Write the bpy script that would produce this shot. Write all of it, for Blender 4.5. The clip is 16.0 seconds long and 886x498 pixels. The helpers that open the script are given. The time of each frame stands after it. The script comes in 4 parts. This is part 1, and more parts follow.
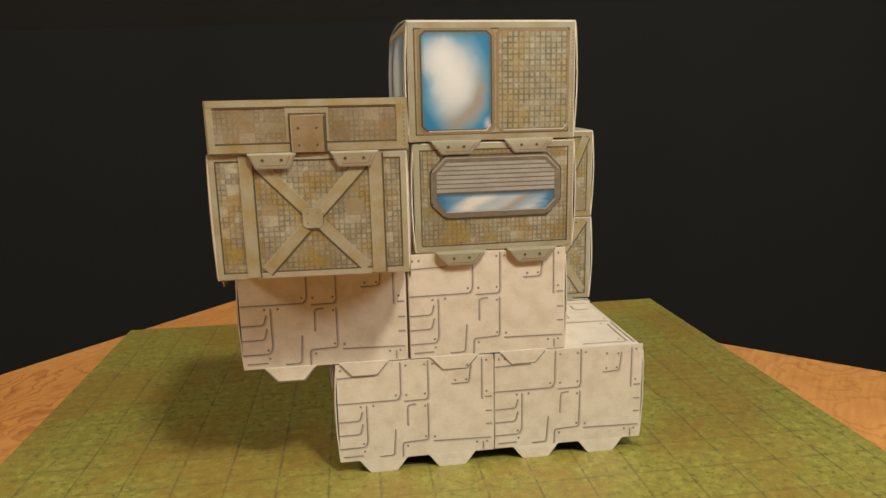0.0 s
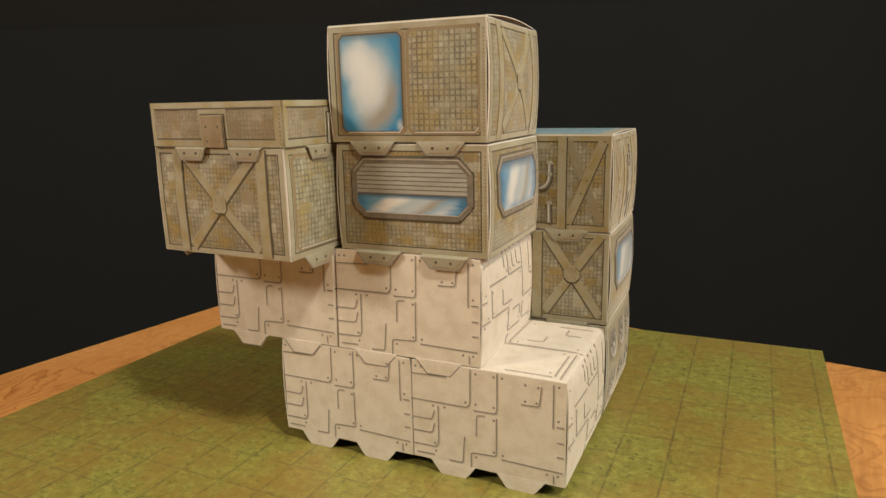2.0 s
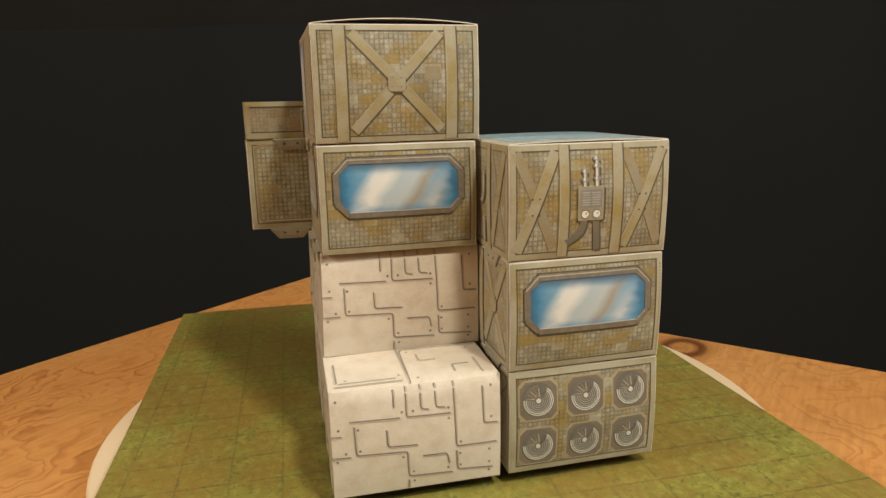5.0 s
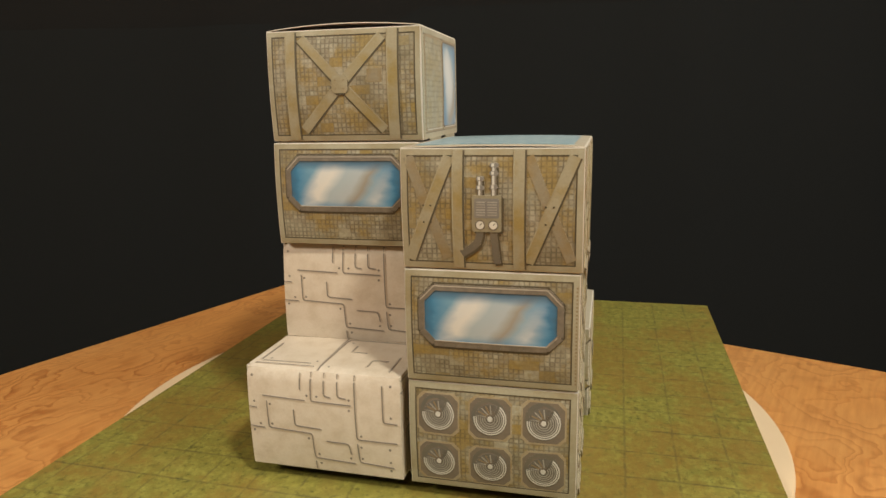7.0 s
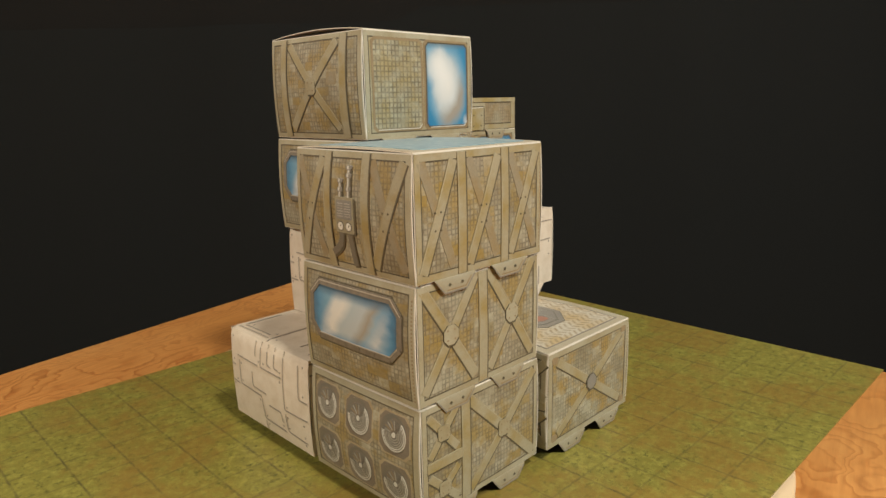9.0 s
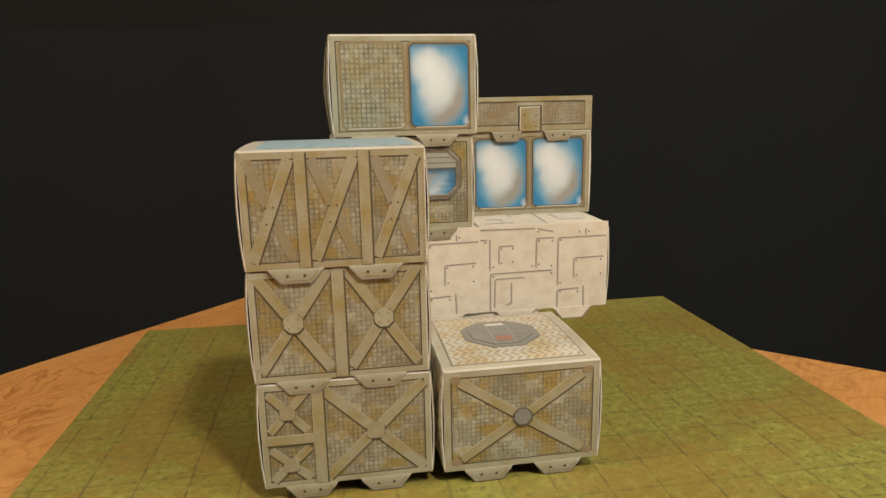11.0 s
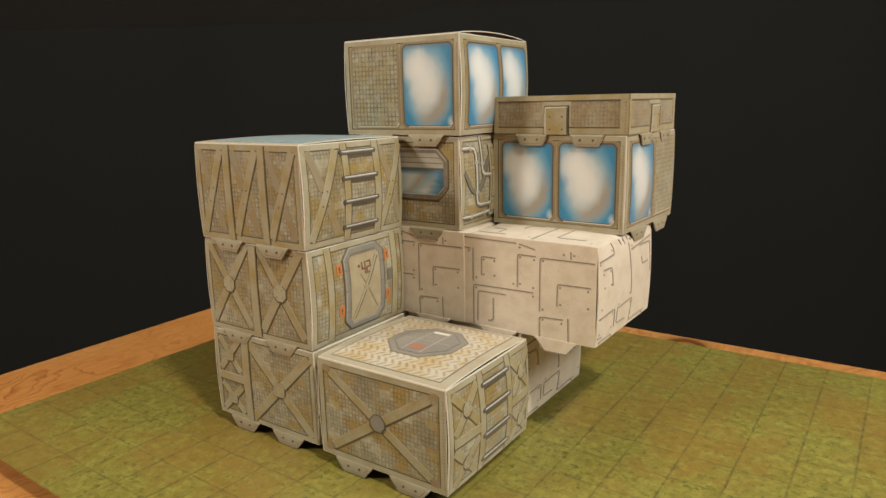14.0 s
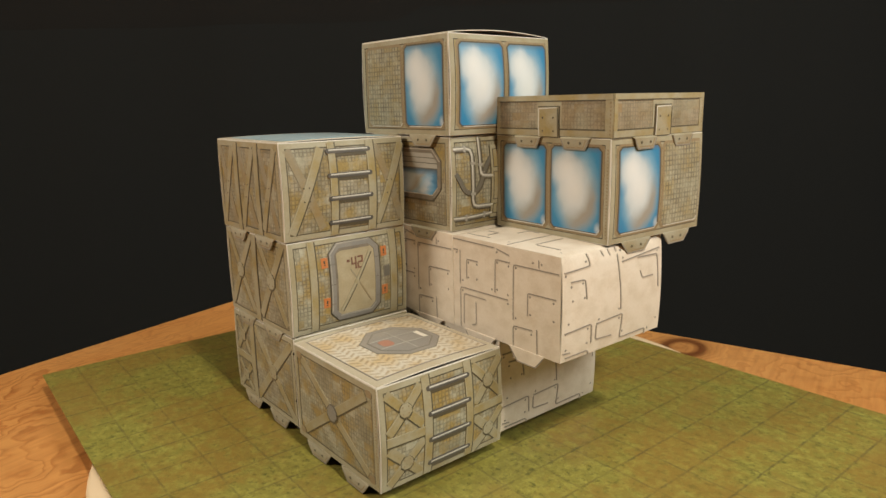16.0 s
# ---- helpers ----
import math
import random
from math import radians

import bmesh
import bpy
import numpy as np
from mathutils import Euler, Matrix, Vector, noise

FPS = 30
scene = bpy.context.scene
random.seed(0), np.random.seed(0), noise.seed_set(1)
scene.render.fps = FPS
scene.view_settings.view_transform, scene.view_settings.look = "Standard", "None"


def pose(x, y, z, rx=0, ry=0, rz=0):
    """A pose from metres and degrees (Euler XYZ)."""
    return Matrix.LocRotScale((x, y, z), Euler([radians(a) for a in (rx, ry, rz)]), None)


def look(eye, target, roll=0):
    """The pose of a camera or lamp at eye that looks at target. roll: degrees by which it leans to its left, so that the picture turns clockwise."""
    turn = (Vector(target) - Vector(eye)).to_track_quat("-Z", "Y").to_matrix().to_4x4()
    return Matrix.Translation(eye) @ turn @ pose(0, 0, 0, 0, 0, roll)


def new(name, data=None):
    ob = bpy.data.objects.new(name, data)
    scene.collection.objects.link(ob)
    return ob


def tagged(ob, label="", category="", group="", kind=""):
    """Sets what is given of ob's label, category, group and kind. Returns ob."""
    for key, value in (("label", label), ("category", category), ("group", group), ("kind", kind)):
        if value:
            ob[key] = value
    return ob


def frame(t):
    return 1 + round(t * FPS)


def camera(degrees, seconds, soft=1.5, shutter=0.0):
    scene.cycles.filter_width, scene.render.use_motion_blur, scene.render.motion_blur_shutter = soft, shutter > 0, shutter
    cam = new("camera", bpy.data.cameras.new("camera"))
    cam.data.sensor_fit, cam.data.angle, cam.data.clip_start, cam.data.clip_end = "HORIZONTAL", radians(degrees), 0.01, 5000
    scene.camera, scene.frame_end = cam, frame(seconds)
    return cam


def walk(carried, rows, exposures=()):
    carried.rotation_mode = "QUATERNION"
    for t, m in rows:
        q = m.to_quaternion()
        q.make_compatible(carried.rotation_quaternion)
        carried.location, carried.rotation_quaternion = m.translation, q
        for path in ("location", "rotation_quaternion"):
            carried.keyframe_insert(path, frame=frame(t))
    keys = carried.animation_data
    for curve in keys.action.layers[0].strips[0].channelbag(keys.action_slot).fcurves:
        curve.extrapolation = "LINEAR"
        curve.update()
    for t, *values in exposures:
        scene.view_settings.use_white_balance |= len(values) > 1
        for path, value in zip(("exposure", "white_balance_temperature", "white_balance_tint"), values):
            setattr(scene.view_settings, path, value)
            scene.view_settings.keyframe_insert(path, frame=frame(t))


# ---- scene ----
# ---- camera: fixed on the table's edge; the turntable moves ----
cam = camera(67.3, 16.0, soft=1.5)
EYE = pose(0.0034, -0.3715, 0.177, 90 - 12.43, 0, 0) @ pose(0, 0, 0, 0, 0, -1.21)
walk(cam, [(0.0, EYE), (16.0, EYE)], exposures=[(0.0, 0.0), (16.0, 0.0)])

# turn of the turntable in degrees, clockwise from above
TURNS = [(0.0, 0.0), (0.5, 10.13), (1.0, 16.72), (1.5, 23.35), (2.0, 32.66), (2.5, 43.49), (3.0, 52.52), (3.5, 61.82), (4.0, 71.30),
         (6.5, 104.3), (7.0, 112.23), (7.5, 119.48), (8.0, 127.19), (8.5, 136.83), (9.0, 143.14), (11.5, 187.65), (12.0, 194.50),
         (12.5, 202.15), (13.0, 210.38), (13.5, 216.57), (14.0, 222.72), (14.5, 229.49), (15.0, 233.86), (15.5, 237.63), (16.0, 238.76)]


def turn_at(t):
    """Smooth (Hermite) turn between the known ones."""
    n = len(TURNS)
    k = max(i for i in range(n - 1) if TURNS[i][0] <= t or i == 0)
    slope = lambda i: (TURNS[min(i + 1, n - 1)][1] - TURNS[max(i - 1, 0)][1]) / (TURNS[min(i + 1, n - 1)][0] - TURNS[max(i - 1, 0)][0])
    (t0, a0), (t1, a1) = TURNS[k], TURNS[k + 1]
    h = t1 - t0
    s = (t - t0) / h
    return ((2 * s**3 - 3 * s**2 + 1) * a0 + (s**3 - 2 * s**2 + s) * h * slope(k) + (3 * s**2 - 2 * s**3) * a1 + (s**3 - s**2) * h * slope(k + 1))


TIMES = [i * 0.25 for i in range(65)]

# ---- light: one warm ceiling lamp over the camera's right shoulder, two added fill lamps, a dim room ----
world = bpy.data.worlds.new("room_light")
scene.world = world
world.use_nodes = True
world.node_tree.nodes["Background"].inputs[0].default_value = (0.95, 0.86, 0.66, 1)
world.node_tree.nodes["Background"].inputs[1].default_value = 0.17


def area_lamp(name, eye, target, size, watts, colour):
    data = bpy.data.lights.new(name, "AREA")
    data.shape, data.size, data.energy, data.color = "DISK", size, watts, colour
    ob = new(name, data)
    ob.matrix_world = look(eye, target)
    return ob


area_lamp("ceiling_light", (0.45, -0.75, 1.25), (0, 0, 0.08), 0.16, 15.1, (0.93, 0.865, 0.69))
# unseen fills added at left and right to brighten the side faces
area_lamp("room_light", (-1.22, -0.5, 0.82), (0, 0, 0.1), 0.28, 12.4, (0.96, 0.86, 0.70))
area_lamp("side_light", (0.93, -0.46, 0.80), (0.1, 0, 0.05), 0.5, 10.0, (0.87, 0.88, 0.82))


# ---- materials ----
class Nodes:
    def __init__(self, name):
        self.mat = bpy.data.materials.new(name)
        self.mat.use_nodes = True
        self.tree = self.mat.node_tree
        self.bsdf = self.tree.nodes["Principled BSDF"]

    def plug(self, socket, v):
        if isinstance(v, bpy.types.NodeSocket):
            self.tree.links.new(v, socket)
        else:
            socket.default_value = v

    def math(self, op, a, b=0.0, c=0.0):
        n = self.tree.nodes.new("ShaderNodeMath")
        n.operation = op
        for s, v in zip(n.inputs, (a, b, c)):
            self.plug(s, v)
        return n.outputs[0]

    def vmath(self, op, a, b=(0, 0, 0)):
        n = self.tree.nodes.new("ShaderNodeVectorMath")
        n.operation = op
        self.plug(n.inputs[0], a)
        self.plug(n.inputs[1], b)
        return n.outputs["Value"] if op in ("LENGTH", "DOT_PRODUCT", "DISTANCE") else n.outputs[0]

    def mix(self, f, a, b, how="MIX"):
        n = self.tree.nodes.new("ShaderNodeMix")
        n.data_type, n.blend_type = "RGBA", how
        self.plug(n.inputs[0], f)
        self.plug(n.inputs[6], (*a, 1) if isinstance(a, tuple) and len(a) == 3 else a)
        self.plug(n.inputs[7], (*b, 1) if isinstance(b, tuple) and len(b) == 3 else b)
        return n.outputs[2]

    def ramp(self, f, *stops):
        n = self.tree.nodes.new("ShaderNodeValToRGB")
        self.plug(n.inputs[0], f)
        e = n.color_ramp.elements
        while len(e) < len(stops):
            e.new(0.5)
        for el, (p, c) in zip(e, stops):
            el.position, el.color = p, (*c, 1) if isinstance(c, tuple) else (c, c, c, 1)
        return n.outputs[0]

    def uv(self):
        return self.tree.nodes.new("ShaderNodeUVMap").outputs[0]

    def obj(self):
        return self.tree.nodes.new("ShaderNodeTexCoord").outputs["Object"]

    def rnd(self):
        return self.tree.nodes.new("ShaderNodeObjectInfo").outputs["Random"]

    def noise(self, vec, scale, detail=3.0, rough=0.55, what=0):
        n = self.tree.nodes.new("ShaderNodeTexNoise")
        self.plug(n.inputs["Vector"], vec)
        n.inputs["Scale"].default_value, n.inputs["Detail"].default_value, n.inputs["Roughness"].default_value = scale, detail, rough
        return n.outputs[what]

    def xyz(self, vec):
        n = self.tree.nodes.new("ShaderNodeSeparateXYZ")
        self.plug(n.inputs[0], vec)
        return n.outputs

    def bump(self, height, strength, dist):
        n = self.tree.nodes.new("ShaderNodeBump")
        self.plug(n.inputs["Height"], height)
        n.inputs["Strength"].default_value, n.inputs["Distance"].default_value = strength, dist
        self.plug(self.bsdf.inputs["Normal"], n.outputs[0])

    def fuzz(self, weight=0.75, rough=0.38, tint=(1.0, 0.87, 0.76)):
        """Soft bloom of matt card seen at a slant."""
        self.bsdf.inputs["Sheen Weight"].default_value = weight
        self.bsdf.inputs["Sheen Roughness"].default_value = rough
        self.bsdf.inputs["Sheen Tint"].default_value = (*tint, 1)

    def done(self, colour, rough=0.6, metal=0.0):
        self.plug(self.bsdf.inputs["Base Color"], (*colour, 1) if isinstance(colour, tuple) else colour)
        self.plug(self.bsdf.inputs["Roughness"], rough)
        self.bsdf.inputs["Metallic"].default_value = metal
        return self.mat


def shifted(n, s=300.0):
    """UV in millimetres, moved by a random step for each object so that no two prints stain alike."""
    return n.vmath("ADD", n.uv(), comb(n, n.math("MULTIPLY", n.rnd(), s), n.math("MULTIPLY", n.rnd(), 1.7 * s), 0.0))


def comb(n, x, y, z):
    c = n.tree.nodes.new("ShaderNodeCombineXYZ")
    for s, v in zip(c.inputs, (x, y, z)):
        n.plug(s, v)
    return c.outputs[0]


def paper_print(name, base, stain, amount=0.5, rough=0.55, grain=0.12, scale=0.05):
    """Ink on matt card: a base tone with broad stains and fine grain."""
    n = Nodes(name)
    v = shifted(n)
    big = n.ramp(n.noise(v, scale, 4), (0.42, 0.0), (0.68, 1.0))
    c = n.mix(n.math("MULTIPLY", big, amount), base, stain)
    fine = n.noise(v, 0.9, 4, 0.7)
    c = n.mix(grain, c, n.ramp(fine, (0.3, 0.15), (0.7, 0.9)), "OVERLAY")
    n.bump(n.noise(v, 1.6, 3), 0.15, 0.0002)
    n.fuzz()
    return n.done(c, rough)


def tile_print(name, cell=2.15, base=(0.27, 0.234, 0.165), light=(0.42, 0.39, 0.295), rust=(0.29, 0.195, 0.04), lines=0.76, stain=0.75, wander=0.5, joined=0.8, grime_most=0.6):
    """Printed mosaic of small square tiles in courses, each of its own tone, some joined into larger plates, with rusty and mossy patches."""
    n = Nodes(name)
    v = n.uv()
    g = n.vmath("SCALE", v)
    g.node.inputs["Scale"].default_value = 1 / cell
    warp = n.vmath("SUBTRACT", n.noise(v, 0.22, 3, what=1), (0.5, 0.5, 0.5))
    ws = n.vmath("SCALE", warp)
    ws.node.inputs["Scale"].default_value = wander
    g = n.vmath("ADD", g, ws)
    cellid = n.vmath("FLOOR", g)
    own = comb(n, n.math("MULTIPLY", n.rnd(), 91.0), n.math("MULTIPLY", n.rnd(), 37.0), 0.0)
    w = n.tree.nodes.new("ShaderNodeTexWhiteNoise")
    w.noise_dimensions = "2D"
    n.plug(w.inputs["Vector"], n.vmath("ADD", cellid, own))
    tone = w.outputs[0]
    s = shifted(n)
    # larger plates of about three by two tiles, a few of them plain
    big = n.vmath("FLOOR", n.vmath("MULTIPLY", g, (0.3334, 0.5, 0)))
    pw = n.tree.nodes.new("ShaderNodeTexWhiteNoise")
    pw.noise_dimensions = "2D"
    n.plug(pw.inputs["Vector"], n.vmath("ADD", big, own))
    plates = n.ramp(pw.outputs[0], (joined, 0.0), (joined + 0.02, 1.0))
    c = n.mix(n.ramp(tone, (0.0, 0.05), (0.6, 0.5), (1.0, 1.0)), base, light)
    c = n.mix(n.math("MULTIPLY", plates, 0.75), c, n.mix(n.ramp(pw.outputs[0], (0.9, 0.0), (0.92, 1.0)), light, rust))
    c = n.mix(n.ramp(n.noise(n.vmath("ADD", s, (17.0, 43.0, 0.0)), 0.045, 3), (0.50, 0.0), (0.66, 0.55)), c, (0.33, 0.32, 0.235))
    grime = n.ramp(n.noise(n.vmath("ADD", s, (71.0, 13.0, 0.0)), 0.05, 4), (0.44, 0.0), (0.64, grime_most))
    c = n.mix(grime, c, (0.16, 0.125, 0.06))
    rusty = n.ramp(n.noise(s, 0.06, 5, 0.65), (0.47, 0.0), (0.60, 1.0))
    c = n.mix(n.math("MULTIPLY", rusty, stain), c, rust)
    f = n.xyz(n.vmath("FRACTION", g))
    edge = lambda q: n.ramp(n.math("ABSOLUTE", n.math("SUBTRACT", q, 0.5)), (0.24, 0.0), (0.49, 1.0))
    line = n.math("MAXIMUM", edge(f[0]), n.math("MULTIPLY", edge(f[1]), 0.85))
    line = n.math("MULTIPLY", line, n.math("SUBTRACT", 1.0, n.math("MULTIPLY", plates, 0.8)))
    fade = n.ramp(n.noise(s, 0.16, 3), (0.32, 0.2), (0.62, 1.0))
    c = n.mix(n.math("MULTIPLY", n.math("MULTIPLY", line, fade), lines), c, (0.075, 0.06, 0.035))
    c = n.mix(0.25, c, n.ramp(n.noise(s, 0.6, 5, 0.75), (0.3, 0.1), (0.7, 0.9)), "OVERLAY")
    n.bump(n.noise(s, 1.6, 3), 0.12, 0.0002)
    n.fuzz()
    return n.done(c, 0.55)


def oval_glass_print(name):
    """Printed window: a pale cloud on blue, fuller towards one upper corner, browned below; UV runs 0 to 1 across the pane."""
    n = Nodes(name)
    v = n.uv()
    wob = n.vmath("SCALE", n.vmath("SUBTRACT", n.noise(v, 2.6, 3, what=1), (0.5, 0.5, 0.5)))
    wob.node.inputs["Scale"].default_value = 0.14
    q = n.vmath("ADD", v, wob)
    blob = lambda u0, v0, ru, rv: n.vmath("LENGTH", n.vmath("MULTIPLY", n.vmath("SUBTRACT", q, (u0, v0, 0)), (1 / ru, 1 / rv, 0)))
    d = n.math("SMOOTH_MIN", blob(0.50, 0.48, 0.40, 0.46), blob(0.30, 0.74, 0.34, 0.25), 0.25)
    c = n.ramp(n.math("MULTIPLY", d, 0.6), (0.0, (0.69, 0.70, 0.70)), (0.22, (0.62, 0.65, 0.67)), (0.42, (0.47, 0.54, 0.59)), (0.60, (0.16, 0.34, 0.50)), (0.76, (0.03, 0.22, 0.42)), (0.95, (0.01, 0.17, 0.39)))
    p = n.xyz(v)
    low = n.ramp(n.math("SUBTRACT", n.math("MULTIPLY", n.math("SUBTRACT", p[0], 0.5), 0.9), n.math("SUBTRACT", p[1], 0.5)), (0.10, 0.0), (0.42, 1.0))
    arc = n.ramp(n.math("MULTIPLY", d, 0.6), (0.24, 0.0), (0.46, 1.0), (0.56, 0.9), (0.72, 0.0))
    c = n.mix(n.math("MULTIPLY", n.math("MULTIPLY", low, arc), 0.85), c, (0.31, 0.26, 0.20))
    notch = n.ramp(blob(0.04, 0.50, 0.16, 0.12), (0.3, 0.8), (1.3, 0.0))
    c = n.mix(notch, c, (0.06, 0.25, 0.44))
    glow = n.ramp(blob(0.36, 0.62, 0.34, 0.36), (0.0, 0.8), (1.0, 0.0))
    c = n.mix(glow, c, (0.76, 0.77, 0.78))
    spark = n.ramp(n.vmath("DISTANCE", v, (0.96, 0.06, 0)), (0.0, 0.7), (0.09, 0.0))
    c = n.mix(spark, c, (0.72, 0.72, 0.72))
    rim = n.math("MAXIMUM", n.ramp(n.math("ABSOLUTE", n.math("SUBTRACT", p[0], 0.5)), (0.44, 0.0), (0.5, 1.0)), n.ramp(p[1], (0.93, 0.0), (1.0, 1.0)))
    c = n.mix(n.math("MULTIPLY", rim, 0.6), c, (0.13, 0.11, 0.085))
    n.fuzz()
    return n.done(c, 0.4)


def streak_glass_print(name):
    """Printed oblong window: blue with slanting pale and brown streaks; UV runs 0 to 1."""
    n = Nodes(name)
    v = n.uv()
    p = n.xyz(v)
    s = n.math("ADD", n.math("SUBTRACT", p[0], n.math("MULTIPLY", p[1], 0.28)), n.math("MULTIPLY", n.math("SUBTRACT", n.noise(v, 2.5, 2), 0.5), 0.12))
    c = n.ramp(s, (0.0, (0.20, 0.36, 0.48)), (0.09, (0.66, 0.66, 0.64)), (0.19, (0.70, 0.68, 0.64)), (0.30, (0.40, 0.47, 0.51)),
               (0.44, (0.44, 0.49, 0.52)), (0.54, (0.33, 0.30, 0.25)), (0.62, (0.30, 0.42, 0.52)), (0.72, (0.62, 0.64, 0.65)), (0.85, (0.22, 0.40, 0.54)))
    box = n.math("MAXIMUM", n.math("MULTIPLY", n.math("ABSOLUTE", n.math("SUBTRACT", p[0], 0.5)), 2.0), n.math("MULTIPLY", n.math("ABSOLUTE", n.math("SUBTRACT", p[1], 0.46)), 1.75))
    box = n.math("ADD", box, n.math("MULTIPLY", n.math("SUBTRACT", n.noise(v, 5.0, 2), 0.5), 0.25))
    c = n.mix(n.ramp(box, (0.48, 0.0), (0.88, 0.92)), c, (0.02, 0.19, 0.38))
    c = n.mix(n.ramp(p[1], (0.78, 0.0), (1.0, 0.85)), c, (0.07, 0.075, 0.08))
    c = n.mix(n.ramp(box, (0.80, 0.0), (1.02, 0.6)), c, (0.05, 0.07, 0.09))
    n.fuzz()
    return n.done(c, 0.4)


TAN = paper_print("tan_beam_print", (0.338, 0.302, 0.205), (0.285, 0.205, 0.055), 0.85, scale=0.075)
TAN_LIGHT = paper_print("tan_frame_print", (0.365, 0.335, 0.24), (0.265, 0.208, 0.10), 0.75)
TAN_DARK = paper_print("dark_tan_frame_print", (0.27, 0.20, 0.11), (0.20, 0.13, 0.06), 0.5)
SHADE = paper_print("dark_ink", (0.075, 0.062, 0.036), (0.11, 0.075, 0.03), 0.5)
BRONZE = paper_print("bronze_frame_print", (0.15, 0.125, 0.095), (0.24, 0.20, 0.15), 0.6, scale=0.2)
SEAM_SOFT = paper_print("soft_seam_shade", (0.52, 0.44, 0.36), (0.46, 0.38, 0.29), 0.5)
TAB = paper_print("tan_tab_print", (0.312, 0.282, 0.20), (0.25, 0.195, 0.10), 0.7)
CLIP = paper_print("brown_clip_print", (0.28, 0.21, 0.12), (0.20, 0.125, 0.05), 0.8, scale=0.09)
BRONZE_LIGHT = paper_print("pale_bronze_print", (0.42, 0.37, 0.30), (0.25, 0.20, 0.15), 0.5)
STEEL = paper_print("grey_steel_print", (0.36, 0.34, 0.30), (0.22, 0.20, 0.16), 0.5)
STEEL_MID = paper_print("gunmetal_print", (0.20, 0.19, 0.175), (0.28, 0.25, 0.2), 0.5)
STEEL_DARK = paper_print("dark_steel_print", (0.13, 0.12, 0.10), (0.2, 0.16, 0.1), 0.4)
GUNMETAL = paper_print("near_black_steel_print", (0.07, 0.064, 0.056), (0.12, 0.10, 0.075), 0.4)
STEEL_LIGHT = paper_print("pale_steel_print", (0.62, 0.60, 0.55), (0.45, 0.42, 0.36), 0.4)
ORANGE = paper_print("orange_print", (0.50, 0.16, 0.04), (0.4, 0.2, 0.08), 0.4)
CARD = paper_print("white_card", (0.73, 0.685, 0.61), (0.60, 0.54, 0.45), 0.5, grain=0.04)
PLATE = paper_print("cream_armour_print", (0.695, 0.61, 0.515), (0.57, 0.475, 0.37), 0.65, grain=0.1, scale=0.11)
LINE = paper_print("grey_seam_ink", (0.20, 0.175, 0.15), (0.30, 0.26, 0.22), 0.6)
TILES = tile_print("tile_mosaic_print")
TILES_PALE = tile_print("pale_tile_print", base=(0.29, 0.268, 0.19), light=(0.43, 0.405, 0.31), rust=(0.31, 0.21, 0.055), lines=0.74, stain=0.95)
TILES_ROOF = tile_print("parapet_tile_print", cell=2.0, base=(0.27, 0.22, 0.145), light=(0.33, 0.275, 0.19), rust=(0.26, 0.175, 0.075), lines=0.5, stain=0.4)
TILES_FRAMED = tile_print("framed_tile_print", cell=2.5, base=(0.285, 0.25, 0.165), light=(0.41, 0.385, 0.28), rust=(0.34, 0.25, 0.085), lines=0.9, stain=0.6, wander=0.12, joined=0.98, grime_most=0.25)
OVAL = oval_glass_print("oval_glass_print")
STREAK = streak_glass_print("streaked_glass_print")


def water_print():
    n = Nodes("blue_water_print")
    v = n.uv()
    c = n.ramp(n.noise(v, 0.22, 6, 0.75), (0.30, (0.03, 0.17, 0.28)), (0.46, (0.09, 0.30, 0.42)), (0.60, (0.27, 0.46, 0.54)), (0.74, (0.66, 0.70, 0.70)))
    n.fuzz()
    return n.done(c, 0.45)


def tread_print():
    """Printed tread plate: rows of dashes slanting to and fro on pale rusty metal."""
    n = Nodes("tread_plate_print")
    v = n.uv()
    p = n.xyz(v)
    row = n.math("MULTIPLY", p[1], 1 / 4.6)
    sgn = n.math("SUBTRACT", n.math("MULTIPLY", n.math("ABSOLUTE", n.math("MODULO", n.math("FLOOR", row), 2.0)), 2.0), 1.0)
    y = n.math("FRACT", row)
    f = n.math("FRACT", n.math("ADD", n.math("MULTIPLY", p[0], 1 / 4.2), n.math("MULTIPLY", n.math("MULTIPLY", y, sgn), 0.75)))
    bar = lambda q, a, b: n.ramp(n.math("ABSOLUTE", n.math("SUBTRACT", q, 0.5)), (a, 1.0), (b, 0.0))
    dash = n.math("MULTIPLY", bar(f, 0.12, 0.30), bar(y, 0.34, 0.49))
    base = n.mix(n.ramp(n.noise(v, 0.06, 3), (0.42, 0.0), (0.62, 0.85)), (0.56, 0.515, 0.43), (0.50, 0.36, 0.165))
    worn = n.ramp(n.noise(v, 0.12, 3), (0.35, 0.55), (0.65, 1.0))
    c = n.mix(n.math("MULTIPLY", dash, worn), base, (0.30, 0.215, 0.115))
    c = n.mix(0.2, c, n.ramp(n.noise(v, 0.7, 4, 0.7), (0.3, 0.15), (0.7, 0.9)), "OVERLAY")
    n.fuzz()
    return n.done(c, 0.5)


WATER, TREAD = water_print(), tread_print()


